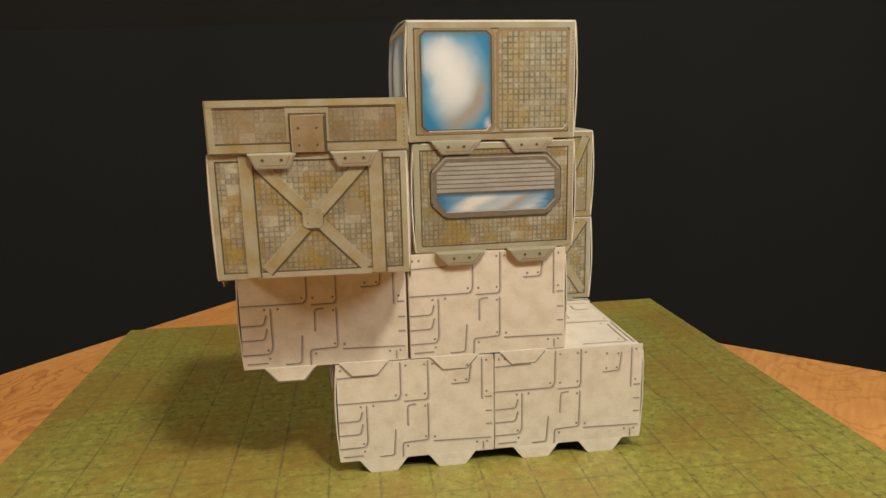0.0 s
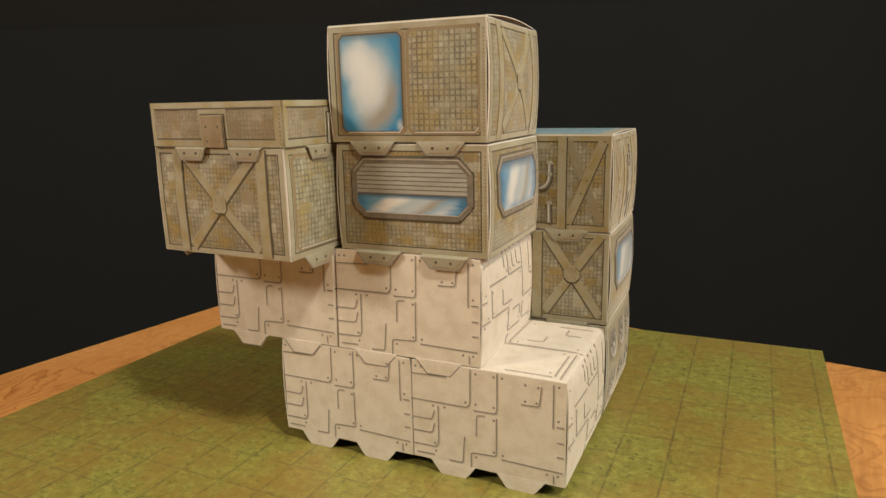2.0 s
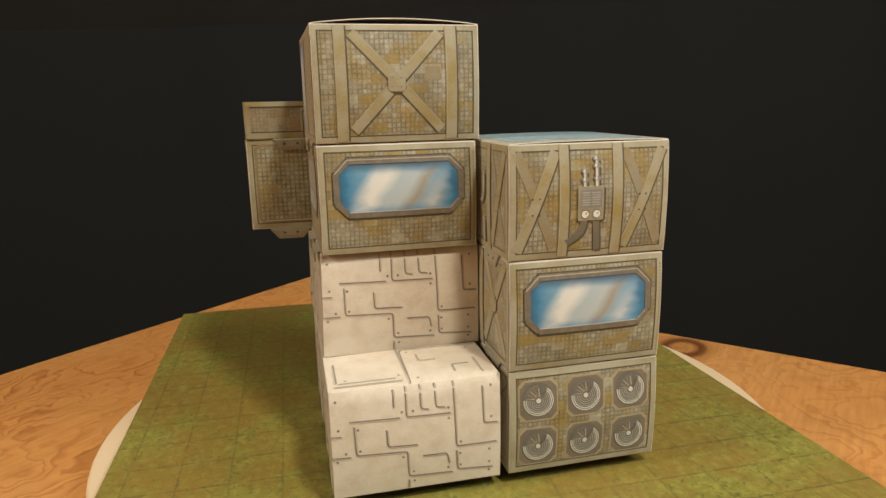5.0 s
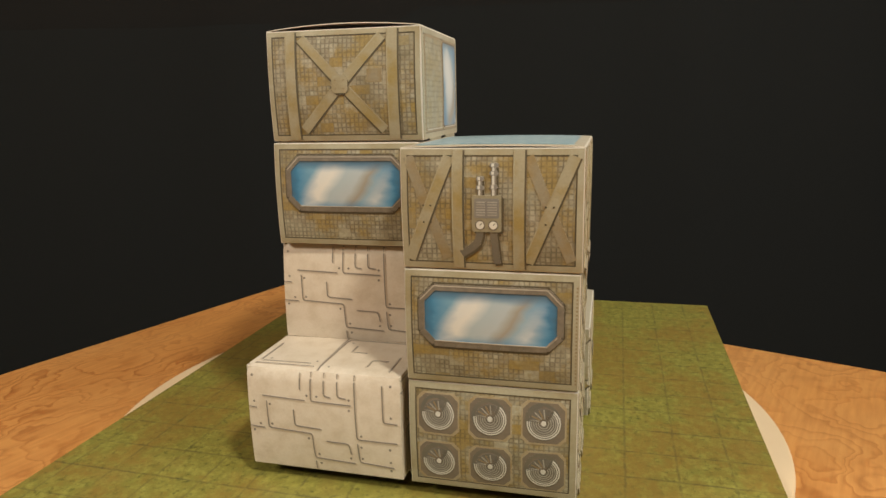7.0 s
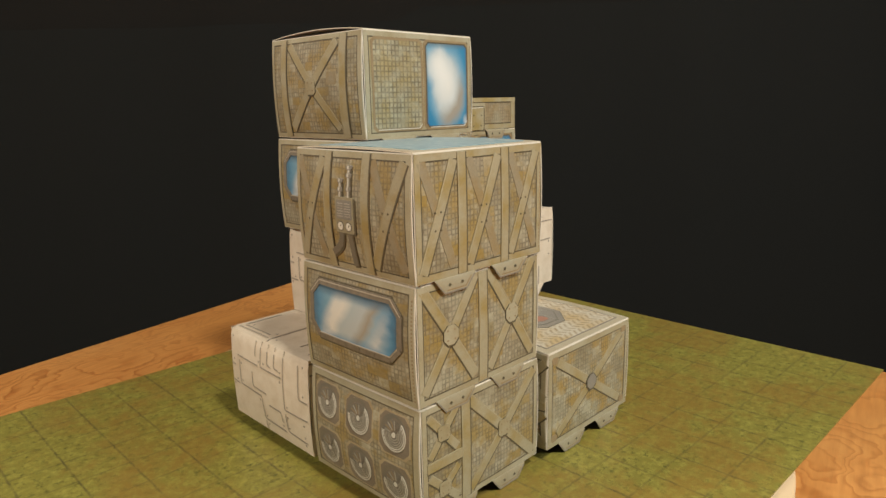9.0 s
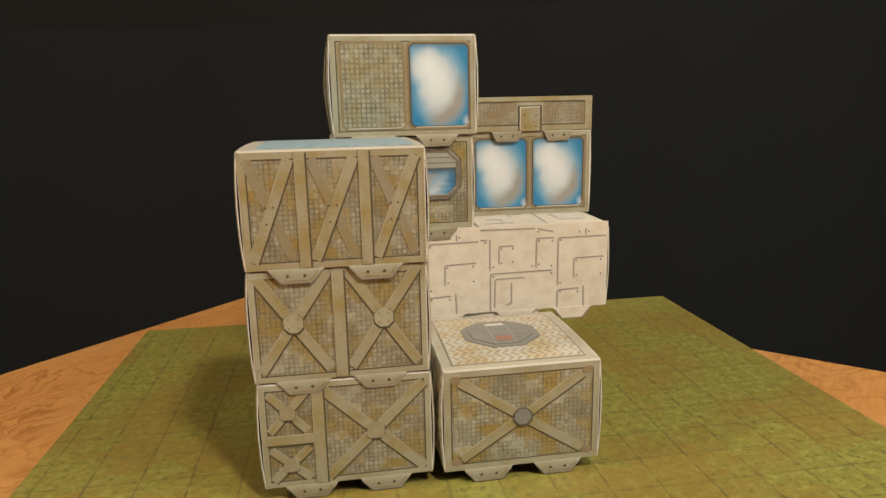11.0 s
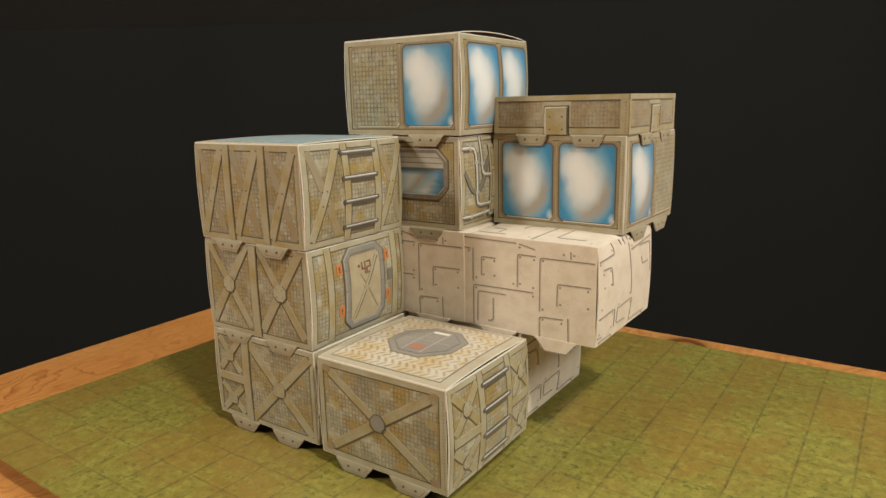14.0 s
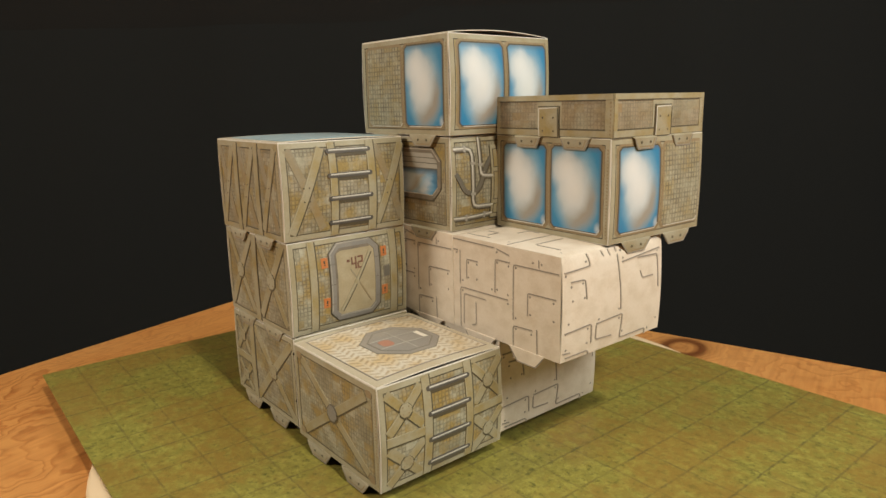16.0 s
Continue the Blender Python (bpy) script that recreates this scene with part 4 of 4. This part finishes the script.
def gauge_wall(b, side):
    b.panel(side, TILES)
    b.zbay(side, 1.6, 22.4)
    b.zbay(side, 51.4, 73)
    b.border(side, 2.4, TAN_LIGHT)
    b.post(side, 24.3, 4.4)
    b.post(side, 49.4, 4.6)
    b.pipe(side, [(33.9, 30), (33.9, 38)], 2.0)
    b.pipe(side, [(39.5, 30), (39.5, 43.4)], 2.2)
    b.pipe(side, [(33.8, 17.5), (33.0, 11.5), (25.8, 7.0)], 3.0, STEEL_DARK)
    b.pipe(side, [(39.2, 17.5), (40.6, 3)], 3.0, STEEL_DARK)
    for u, v, r in ((33.9, 38.2, 1.6), (39.5, 43.6, 1.8), (33.9, 34.6, 1.7), (39.5, 35.0, 1.6), (39.5, 40.4, 1.8)):
        b.add(side, "pipe_collar", b.sheet(side).rect(u - r, v - 0.9, u + r, v + 0.9, 0.1, 0.76, cut=0.5), STEEL_MID)
        b.add(side, "collar_glint", b.sheet(side).rect(u - r * 0.6, v - 0.6, u, v + 0.7, 0.7, 0.82), STEEL_LIGHT)
    b.add(side, "box_shade", b.sheet(side).rect(31.0, 16.0, 43.6, 31.2, 0.1, 0.6, cut=0.8), SHADE)
    b.add(side, "gauge_box", b.sheet(side).rect(30.6, 16.7, 42.6, 31.6, 0.1, 0.8, cut=0.6), BRASSY)
    b.add(side, "vent_plate", b.sheet(side).rect(31.6, 22.4, 41.7, 30.4, 0.7, 0.88, cut=0.4), STEEL_MID)
    for k in range(6):
        for a, c in ((32.4, 36.0), (37.0, 40.9)):
            b.add(side, "louvre", b.sheet(side).rect(a, 23.4 + 1.05 * k, c, 23.9 + 1.05 * k, 0.8, 0.95), STEEL)
    for u in (33.9, 39.3):
        b.add(side, "dial_rim", b.sheet(side).dot(u, 19.5, 2.1, 0.7, 0.9, 16), STEEL_DARK)
        b.add(side, "dial", b.sheet(side).dot(u, 19.5, 1.65, 0.7, 1.0, 16), DIAL)
        b.add(side, "needle", b.sheet(side).strip([(u, 19.5), (u + 0.8, 20.3)], 0.35, 0.9, 1.08), STEEL_DARK)


def ladder_wall(b, side):
    b.panel(side, TILES)
    b.zbay(side, 2.4, 24.4)
    b.zbay(side, 54, 75)
    b.border(side, 2.6, TAN_LIGHT)
    b.post(side, 28.8, 4.2)
    b.post(side, 52.6, 4.8)
    b.ladder(side, 26.6, 51.6, (45, 32.4, 20.4, 7.4))


def ladder_hatch_wall(b, side):
    b.panel(side, TILES_PALE)
    for u0, u1 in ((4, 23), (54.5, 73)):
        b.cross(side, u0, 27.5, u1, 46.5, 4.4, 3.2, True)
        b.cross(side, u0, 2.5, u1, 20, 4.4, 3.2, True)
        b.beam(side, (u0 - 1, 24), (u1 + 1, 24), 4.2, 3)
    b.border(side, 2.4, TAN_LIGHT)
    b.post(side, 25.6, 4.4, level=3)
    b.post(side, 51, 4.4, level=3)
    b.ladder(side, 26.8, 50.6, (43.2, 31, 18.2, 6.0))


def pipe_wall(b, side):
    """Tiled wall with three bent steel pipes and a slack dark hose, beside a column of plates."""
    b.panel(side, TILES_PALE)
    b.border(side, 2.2)
    hose = [(27.5, 38.5), (24, 34.5), (21.6, 29.5), (19, 23.5), (15.6, 20.4), (11.4, 20.0), (7.6, 22.4), (5.2, 27.4), (2.6, 31)]
    b.pipe(side, hose, 2.4, STEEL_DARK)
    b.pipe(side, [(1.6, 43.9), (14, 44), (14.1, 12.3), (29, 12.1)], 2.5)
    b.pipe(side, [(19.5, 49.8), (19.6, 31), (21, 29), (29, 28.3)], 2.3)
    b.pipe(side, [(1.6, 6.8), (12, 6.5), (29, 7.4)], 2.3)
    for u, v, upright in ((9.0, 43.9, False), (14.1, 36, True), (14.1, 19.5, True), (19.6, 35, True), (10, 6.6, False), (23, 7.1, False)):
        a, c = (1.7, 0.8) if upright else (0.8, 1.7)
        b.add(side, "pipe_collar", b.sheet(side).rect(u - a, v - c, u + a, v + c, 0.1, 0.8, cut=0.4), STEEL)
    b.add(side, "column_shade", b.sheet(side).rect(27.2, 4.2, 36.4, 44.6, 0.1, 0.64), SHADE)
    b.add(side, "column", b.sheet(side).rect(27.6, 5.0, 36.0, 45.2, 0.1, 0.72, cut=0.6), TAN_LIGHT)
    for v0, v1 in ((7.2, 12.6), (15.2, 30.4), (33.0, 42.8)):
        b.add(side, "plate_line", b.sheet(side).strip([(29.2, v0), (34.8, v0), (34.8, v1), (29.2, v1)], 0.5, 0.7, 0.8, closed=True), SHADE)
        b.add(side, "wall_plate", b.sheet(side).rect(29.5, v0 + 0.3, 34.4, v1 - 0.2, 0.7, 0.86), TAN)
    b.add(side, "wall_plate", b.sheet(side).rect(40, 6, 70, 43, 0.1, 0.5, cut=0.8), TAN)


def hook_wall(b, side):
    """Braced wall with two short bent pipes beside the post."""
    b.panel(side, TILES)
    b.zbay(side, 53.6, 75)
    b.zbay(side, 2, 23)
    b.border(side, 2.6, TAN)
    b.post(side, 51.9, 4.6)
    b.post(side, 25.6, 4.6)
    b.pipe(side, [(45.3, 36), (45.4, 27), (43.6, 23.4), (40, 22)], 2.4)
    b.pipe(side, [(45.2, 14.4), (45.4, 3.6)], 2.4)
    for u, v in ((45.3, 36), (45.3, 30), (45.2, 14.4)):
        b.add(side, "pipe_collar", b.sheet(side).rect(u - 1.6, v - 0.9, u + 1.6, v + 0.9, 0.1, 0.8, cut=0.5), STEEL)


def fan_wall(b, side):
    b.panel(side, TILES)
    b.border(side, 2.6)
    for u in (13.6, 36.9, 60.0):
        for v in (36.0, 13.2):
            b.add(side, "recess_edge", b.sheet(side).rect(u - 9.6, v - 9.8, u + 9.6, v + 9.8, 0.1, 0.2, cut=2.6), FAN_EDGE)
            b.add(side, "fan_recess", b.sheet(side).rect(u - 8.9, v - 9.0, u + 8.9, v + 9.0, 0.1, 0.26, cut=3.0), BRONZE_DARK)
            b.add(side, "fan_shade", b.sheet(side).dot(u - 0.5, v + 1.2, 7.7, 0.1, 0.32, 28), STEEL_DARK)
            b.add(side, "fan_housing", b.sheet(side).dot(u + 0.2, v - 0.5, 7.1, 0.1, 0.36, 28), FAN_GREY)
            for r, w in ((7.0, 0.5), (6.1, 0.45), (5.2, 0.45), (4.2, 0.42), (3.2, 0.4), (2.2, 0.4)):
                b.add(side, "fan_ring", b.sheet(side).arc(u, v, r - 0.45, 0.45, -195, 60, 0.3, 0.5), STEEL_DARK)
                b.add(side, "fan_glint", b.sheet(side).arc(u, v, r, w, -185, 25 + 4 * r, 0.3, 0.56), STEEL_LIGHT if r > 6 else STEEL)
            for k in range(7):
                a = math.pi * (0.42 + 0.11 * k)
                blade = [(u + 2.0 * math.cos(a), v + 2.0 * math.sin(a)), (u + 6.0 * math.cos(a + 0.25), v + 6.0 * math.sin(a + 0.25))]
                b.add(side, "fan_blade", b.sheet(side).strip(blade, 0.55, 0.3, 0.42), TAN_DARK if k % 2 else STEEL)
            b.add(side, "fan_hub", b.sheet(side).dot(u, v, 1.15, 0.3, 0.62, 12), STEEL_LIGHT)


def hatch_cross(b, side):
    b.panel(side, TILES_PALE)
    b.border(side, 2.8, TAN_LIGHT, stitched=True)
    b.beam(side, (8, 44.5), (67, 6), 4.4, 1)
    b.beam(side, (8, 6), (67, 44.5), 4.4, 2)
    for u, v in ((5.4, 46), (69.6, 46), (5.4, 4.6), (69.6, 4.6)):
        b.add(side, "corner_plate", b.sheet(side).rect(u - 2.4, v - 1.8, u + 2.4, v + 1.8, 0.1, 0.4, cut=0.9), TAN_DARK)
    b.add(side, "hub_shade", b.sheet(side).rect(32.8, 20.4, 42.2, 29.6, 0.1, 0.7, cut=2.7), SHADE)
    b.add(side, "hub_plate", b.sheet(side).rect(33.5, 21.4, 41.5, 29.2, 0.1, 0.85, cut=2.4), STEEL_MID)


def door_wall(b, side):
    b.panel(side, TILES_PALE)
    b.border(side, 2.4)
    b.post(side, 12.8, 4.0)
    b.post(side, 64.4, 4.6)
    u0, v0, u1, v1, cut = 22.8, 3.8, 54.4, 47.2, 5.8
    b.add(side, "door_shade", b.sheet(side).rect(u0 - 0.6, v0 - 1.2, u1 + 1.0, v1 + 0.4, 0.1, 0.3, cut=cut), SHADE)
    b.add(side, "door_leaf", b.sheet(side).rect(u0 + 2, v0 + 2, u1 - 2, v1 - 2, 0.1, 0.4, cut=cut - 1), DOOR_TAN)
    o = [(u0 + cut, v0 + 1.6), (u1 - cut, v0 + 1.6), (u1 - 1.6, v0 + cut), (u1 - 1.6, v1 - cut), (u1 - cut, v1 - 1.6), (u0 + cut, v1 - 1.6), (u0 + 1.6, v1 - cut), (u0 + 1.6, v0 + cut)]
    b.add(side, "door_frame", b.sheet(side).strip(o, 3.0, 0.1, 0.62, closed=True), STEEL_MID)
    b.add(side, "frame_glint", b.sheet(side).strip([(u0 + 0.6, v0 + cut), (u0 + 0.6, v1 - cut), (u0 + cut, v1 - 0.6), (u1 - cut, v1 - 0.6)], 0.6, 0.1, 0.72), STEEL)
    b.add(side, "frame_glint", b.sheet(side).strip([(u0 + cut, v0 + 2.6), (u1 - cut, v0 + 2.6), (u1 - 2.8, v0 + cut)], 0.6, 0.1, 0.72), STEEL)
    b.add(side, "door_frame_shade", b.sheet(side).strip([(u0 + 3.6, v0 + cut), (u0 + 3.6, v1 - cut), (u0 + cut + 0.6, v1 - 3.8), (u1 - cut, v1 - 3.8)], 1.6, 0.1, 0.56), BRONZE)
    for v in (14, 25, 36):
        for u in (u0 + 1.5, u1 - 1.5):
            b.add(side, "frame_joint", b.sheet(side).rect(u - 1.5, v - 0.2, u + 1.5, v + 0.2, 0.6, 0.72), STEEL_DARK)
    b.beam(side, (35.2, 32), (48.6, 11.2), 0.7, 3, shade=False, dim=True)
    b.beam(side, (29.2, 9.4), (48.4, 40), 1.4, 4, material=TAN_LIGHT)
    b.add(side, "door_boss", b.sheet(side).dot(38.8, 24.2, 1.5, 0.1, 0.92, 10), TAN)
    for u, v in ((19.9, 37.4), (20.2, 15.4), (58, 38.2), (57.8, 16)):
        b.add(side, "warning_label", b.sheet(side).rect(u - 1.9, v - 2.7, u + 1.9, v + 2.7, 0.1, 0.4), ORANGE)
        b.add(side, "label_mark", b.sheet(side).rect(u - 0.5, v - 0.4, u + 0.5, v + 1.3, 0.35, 0.48), SHADE)
        b.add(side, "label_mark", b.sheet(side).rect(u - 0.5, v - 1.5, u + 0.5, v - 0.8, 0.35, 0.48), SHADE)
    b.add(side, "door_control", b.sheet(side).rect(57.4, 23.6, 61.4, 29.8, 0.1, 0.5, cut=0.4), STEEL_DARK)
    # stencilled 42: square strokes with a gap at each turn
    for u, v, pts in ((36.6, 31.4, [[(0, 6.6), (0, 3.0), (2.6, 3.0)], [(2.4, 6.8), (2.4, 0)]]), (40.2, 31.4, [[(0, 6.4), (3.0, 6.4), (3.0, 3.5), (0.2, 3.5)], [(0.2, 3.3), (0.2, 0.4), (3.2, 0.4)]])):
        glyph = b.sheet(side)
        for line in pts:
            glyph.strip([(u + x, v + y) for x, y in line], 0.95, 0.35, 0.56)
        b.add(side, "door_number", glyph, RUST_INK, "rust red stencilled numeral of 42")
    b.add(side, "worn_mark", b.sheet(side).rect(33.4, 35.6, 35.2, 37.0, 0.35, 0.46), RUST_INK)


RUST_INK = paper_print("rust_red_ink", (0.15, 0.065, 0.04), (0.22, 0.12, 0.07), 0.5)


def hatch_lid(b):
    side = "t"
    b.lid(CREAM_TAN)
    b.add(side, "tread_plate", b.sheet(side).rect(6, 4, 70.4, 69.6, 0.1, 0.3), TREAD)
    b.add(side, "tread_edge", b.sheet(side).strip([(6, 4), (70.4, 4), (70.4, 69.6), (6, 69.6)], 0.7, 0.1, 0.36, closed=True), LINE)
    b.add(side, "hatch_rim_shade", b.sheet(side).rect(19.0, 13.6, 58.4, 53.0, 0.1, 0.4, cut=11.6), STEEL_DARK)
    b.add(side, "hatch_rim", b.sheet(side).rect(19.6, 14.2, 57.8, 52.4, 0.1, 0.46, cut=11.4), STEEL_MID)
    b.add(side, "hatch_seam", b.sheet(side).rect(22.4, 17.0, 55.0, 49.6, 0.1, 0.52, cut=9.8), STEEL_DARK)
    b.add(side, "hatch_cover", b.sheet(side).rect(23.2, 17.8, 54.2, 48.8, 0.1, 0.6, cut=9.4), STEEL_MID)
    for u in (33.4, 44.0):
        b.add(side, "hatch_groove", b.sheet(side).strip([(u, 18.4), (u, 48.2)], 0.6, 0.5, 0.74), STEEL)
    b.add(side, "hatch_groove", b.sheet(side).strip([(23.8, 33.3), (53.6, 33.3)], 0.6, 0.5, 0.74), STEEL)
    b.add(side, "notice", b.sheet(side).rect(33.9, 18.8, 43.4, 21.6, 0.5, 0.72), CARD)
    b.add(side, "red_mark", b.sheet(side).rect(34.4, 38.6, 42.8, 45.4, 0.5, 0.70, cut=1.6), RED_INK)


CREAM_TAN = paper_print("cream_edge_print", (0.44, 0.395, 0.30), (0.36, 0.28, 0.17), 0.7)
BRONZE_DARK = paper_print("dark_bronze_print", (0.16, 0.13, 0.10), (0.24, 0.19, 0.13), 0.6)
BRASSY = paper_print("olive_brass_print", (0.30, 0.27, 0.18), (0.22, 0.18, 0.11), 0.6, scale=0.15)
DIAL = paper_print("white_dial_print", (0.72, 0.70, 0.64), (0.6, 0.57, 0.5), 0.4)
FAN_GREY = paper_print("sooty_fan_print", (0.155, 0.142, 0.125), (0.10, 0.082, 0.06), 0.7, scale=0.2)
FAN_EDGE = paper_print("worn_edge_print", (0.36, 0.30, 0.20), (0.28, 0.19, 0.08), 0.7, scale=0.12)
DOOR_TAN = paper_print("yellowed_door_print", (0.34, 0.285, 0.175), (0.42, 0.36, 0.25), 0.6, scale=0.1)
RED_INK = paper_print("faded_red_ink", (0.34, 0.13, 0.08), (0.3, 0.2, 0.14), 0.5)

# ---- the tower of paper boxes ----
Z = [6.5, 57.6, 108.6, 159.8]


def crate(name, x, y, level, yaw, label, w=75.6, d=74.2, h=50.3, category="paper box", group="tan crate boxes", **kw):
    return Box(name, x, y, Z[level], yaw, w, d, h, label=label, category=category, group=group, **kw)


armour_box(-15.9, -34.1, 0, 7.5, "cream paper box with printed armour seams, standing on the mat", right=0.1)
armour_box(60.0, -23.6, 0, 7.6, "cream paper box with printed armour seams and a bare top", left=0.1)
armour_box(-57.0, -38.6, 1, 7.3, "cream paper box with armour seams, overhanging the box below", right=0.1, hang=0.8)
armour_box(18.9, -27.6, 1, 8.4, "cream paper box with armour seams, under the shuttered crate", left=0.1, hang=1.3)

speaker = crate("fan_crate", 48.8, 54.8, 0, 8.3, w=77.0, label="tan paper crate with six printed round fans")
fan_wall(speaker, "r")
small_and_large_cross(speaker, "b")
small_and_large_cross(speaker, "f")
double_cross(speaker, "l")
speaker.panel("t", CREAM_TAN)
speaker.tabs("f", (21, 55), TAB, lift=0.45)
speaker.tabs("b", (21, 55), TAB, lift=0.45)

hatch = crate("hatch_crate", -32.7, 45.5, 0, 8.1, "pale tan paper crate with a grey hatch on its lid", rise=1.3)
hatch_cross(hatch, "b")
hatch_cross(hatch, "f")
ladder_hatch_wall(hatch, "l")
ladder_hatch_wall(hatch, "r")
hatch_lid(hatch)
hatch.tabs("f", (21, 55), TAB, lift=0.45)
hatch.tabs("b", (21, 55), TAB, lift=0.45)

door = crate("door_crate", 49.4, 54.7, 1, 8.4, w=77.0, label="tan paper crate with a printed door and a long window")
port(door, "r")
double_cross(door, "b")
double_cross(door, "f")
door_wall(door, "l")
door.panel("t", CREAM_TAN)
door.tabs("f", (21, 55), TAB, lift=0.45)
door.tabs("b", (21, 55), TAB, lift=0.45)

gauge = crate("gauge_crate", 48.9, 55.1, 2, 8.0, w=77.6, d=75.0, label="tan braced paper crate with ladder, gauges and blue lid", rise=0.7)
gauge_wall(gauge, "r")
braced_bays(gauge, "b")
hook_wall(gauge, "f")
ladder_wall(gauge, "l")
gauge.lid(CREAM_TAN)
gauge.add("t", "water_tank_print", gauge.sheet("t").rect(4, 4, 70.4, 70, 0.1, 0.3, cut=2), WATER, "speckled turquoise water print")
gauge.tabs("f", (21, 55), TAB, lift=0.45)
gauge.tabs("b", (21, 55), TAB, lift=0.45)

shutter = crate("shutter_crate", 22.5, -27.7, 2, 8.7, "tan tiled paper crate with half-shuttered window and piped wall")
port(shutter, "f", u0=8.0, v0=16.4, u1=68.6, v1=44.0, slats=7, slat_from=27.5)
port(shutter, "r")
port(shutter, "b", u0=8.0, v0=16.4, u1=68.6, v1=44.0, slats=3, slat_from=33.0)
pipe_wall(shutter, "l")
shutter.panel("t", CREAM_TAN)
shutter.tabs("f", (21, 55), TAB, lift=2.6)
shutter.tabs("b", (21, 55), TAB, lift=2.2)

cabin = crate("window_cabin", 21.2, -27.1, 3, 9.2, w=76.6, d=76.2, label="tan paper cabin with blue cloudy windows and bowed lid", h=51.6, rise=2.3)
two_windows(cabin, "f", True, False)
x_crate(cabin, "r")
two_windows(cabin, "b", False, True)
two_windows(cabin, "l", True, True)
cabin.lid(CREAM_TAN)
cabin.tabs("f", (21, 55), TAB, lift=0.45)
cabin.tabs("b", (21, 55), TAB, lift=0.45)

turret = crate("overhanging_cabin", -53.0, -70.7, 2, 6.3, "overhanging tan paper cabin with twin blue windows, crossed front", w=77.4, d=75.0, bow={"f": 0.8, "l": 1.2, "r": 1.2})
x_crate(turret, "f", 2.2, -2.0)
turret.panel("r", TAN)
turret.border("r", 2.4, stitched=True)
turret.tile_window("r", 5.5, 5.0, 69.5, 46.0)
two_windows(turret, "b", True, True)
two_windows(turret, "l", True, False)
turret.panel("t", CREAM_TAN)
turret.tabs("r", (21, 55), TAB, lift=0.45)
turret.tabs("l", (21, 55), TAB, lift=0.45)


def parapet():
    """Low roof tray with tiled walls, a hanging clip on each side and flaps over the cabin below."""
    h = 20.5
    b = Box("roof_parapet", -52.9, -70.8, 158.8, 7.5, 76.8, 75.6, h, bow={"f": 0.4, "b": 0.4, "r": 0.4, "l": 0.4}, label="open tan tiled parapet tray on the overhanging cabin", category="paper tray", open_top=True)
    w, d = b.w, b.d
    verts, faces, uvs = [], [], []
    rings = [(0.0, 0.0), (0.0, h), (0.9, h), (0.9, 0.9)]
    for o, z in rings:
        for x, y in ((-1, -1), (1, -1), (1, 1), (-1, 1)):
            verts.append((x * (w / 2 - o) * MM, y * (d / 2 - o) * MM, z * MM))
            uvs.append((x * w, y * d + z))
    for k in range(3):
        for i in range(4):
            j = (i + 1) % 4
            faces.append((4 * k + i, 4 * k + j, 4 * k + 4 + j, 4 * k + 4 + i))
    faces += [(12, 13, 14, 15), (3, 2, 1, 0)]
    mesh_object("tray", verts, faces, uvs, TAN, b.root)
    for side in "fbrl":
        su, sv = b.size(side)
        b.panel(side, TILES_ROOF, 0.3)
        b.add(side, "top_rail", b.sheet(side).rect(0.3, h - 2.6, su - 0.3, h, 0.1, 0.5), TAN)
        b.add(side, "lower_band", b.sheet(side).rect(0.3, 0.0, su - 0.3, 3.6, 0.1, 0.45), TAN)
        b.add(side, "corner_strip", b.sheet(side).rect(su - 4.2, 0.3, su - 0.3, h - 0.4, 0.1, 0.4), TAN)
        b.add(side, "band_shade", b.sheet(side).rect(2.8, 3.6, su - 4.4, 4.3, 0.1, 0.4), SHADE)
        b.add(side, "rail_shade", b.sheet(side).rect(2.8, h - 3.2, su - 4.4, h - 2.6, 0.1, 0.4), SHADE)
        b.add(side, "foot_shade", b.sheet(side).rect(0.4, 0.0, su - 0.4, 0.6, 0.4, 0.5), SHADE)
        stitch = b.sheet(side)
        for k in range(10):
            stitch.rect(su - 1.7, 1.6 + 1.8 * k, su - 0.9, 2.5 + 1.8 * k, 0.38, 0.46)
        b.add(side, "stitching", stitch, TAN_DARK)
        b.add(side, "corner_strip", b.sheet(side).rect(0.3, 0.3, 2.6, h - 0.4, 0.1, 0.4), TAN)
        b.add(side, "clip_surround", b.sheet(side).rect(29.8, 3.0, 46.2, h - 1.6, 0.1, 0.36), TAN_LIGHT)
        b.add(side, "clip_shade", b.sheet(side).rect(31.0, -0.2, 45.4, h - 5.2, 0.3, 0.55), SHADE)
        b.add(side, "clip", b.sheet(side).grid([(0.3, 31.8, 44.6), (4, 31.8, 44.6), (h - 5.8, 31.8, 44.6)], 0.4, 1.2), CLIP if side == "f" else TAN)
        b.add(side, "clip_glint", b.sheet(side).strip([(31.9, 0.6), (31.9, h - 6.4), (43.6, h - 6.0)], 0.5, 1.0, 1.26), STEEL_LIGHT if side != "f" else TAN)
        b.add(side, "clip_edge", b.sheet(side).strip([(44.5, 0.4), (44.5, h - 6.4)], 0.6, 1.0, 1.26), SHADE)
        b.dots(side, "stud", [(u, v) for u in (34.6, 41.6) for v in (9.6, 3.0)], 0.5, 1.1, 1.3, SHADE)
        b.tabs(side, (23.8, 55.6), TAB, drop=5.8, top=19.4, foot=12.8, lift=1.2)


parapet()


# ---- movement ----
def motions():
    turns = [(t, pose(0, 0, 0, 0, 0, -turn_at(t))) for t in TIMES]
    for ob, home in MOVING:
        walk(ob, [(t, m @ home) for t, m in turns])


motions()
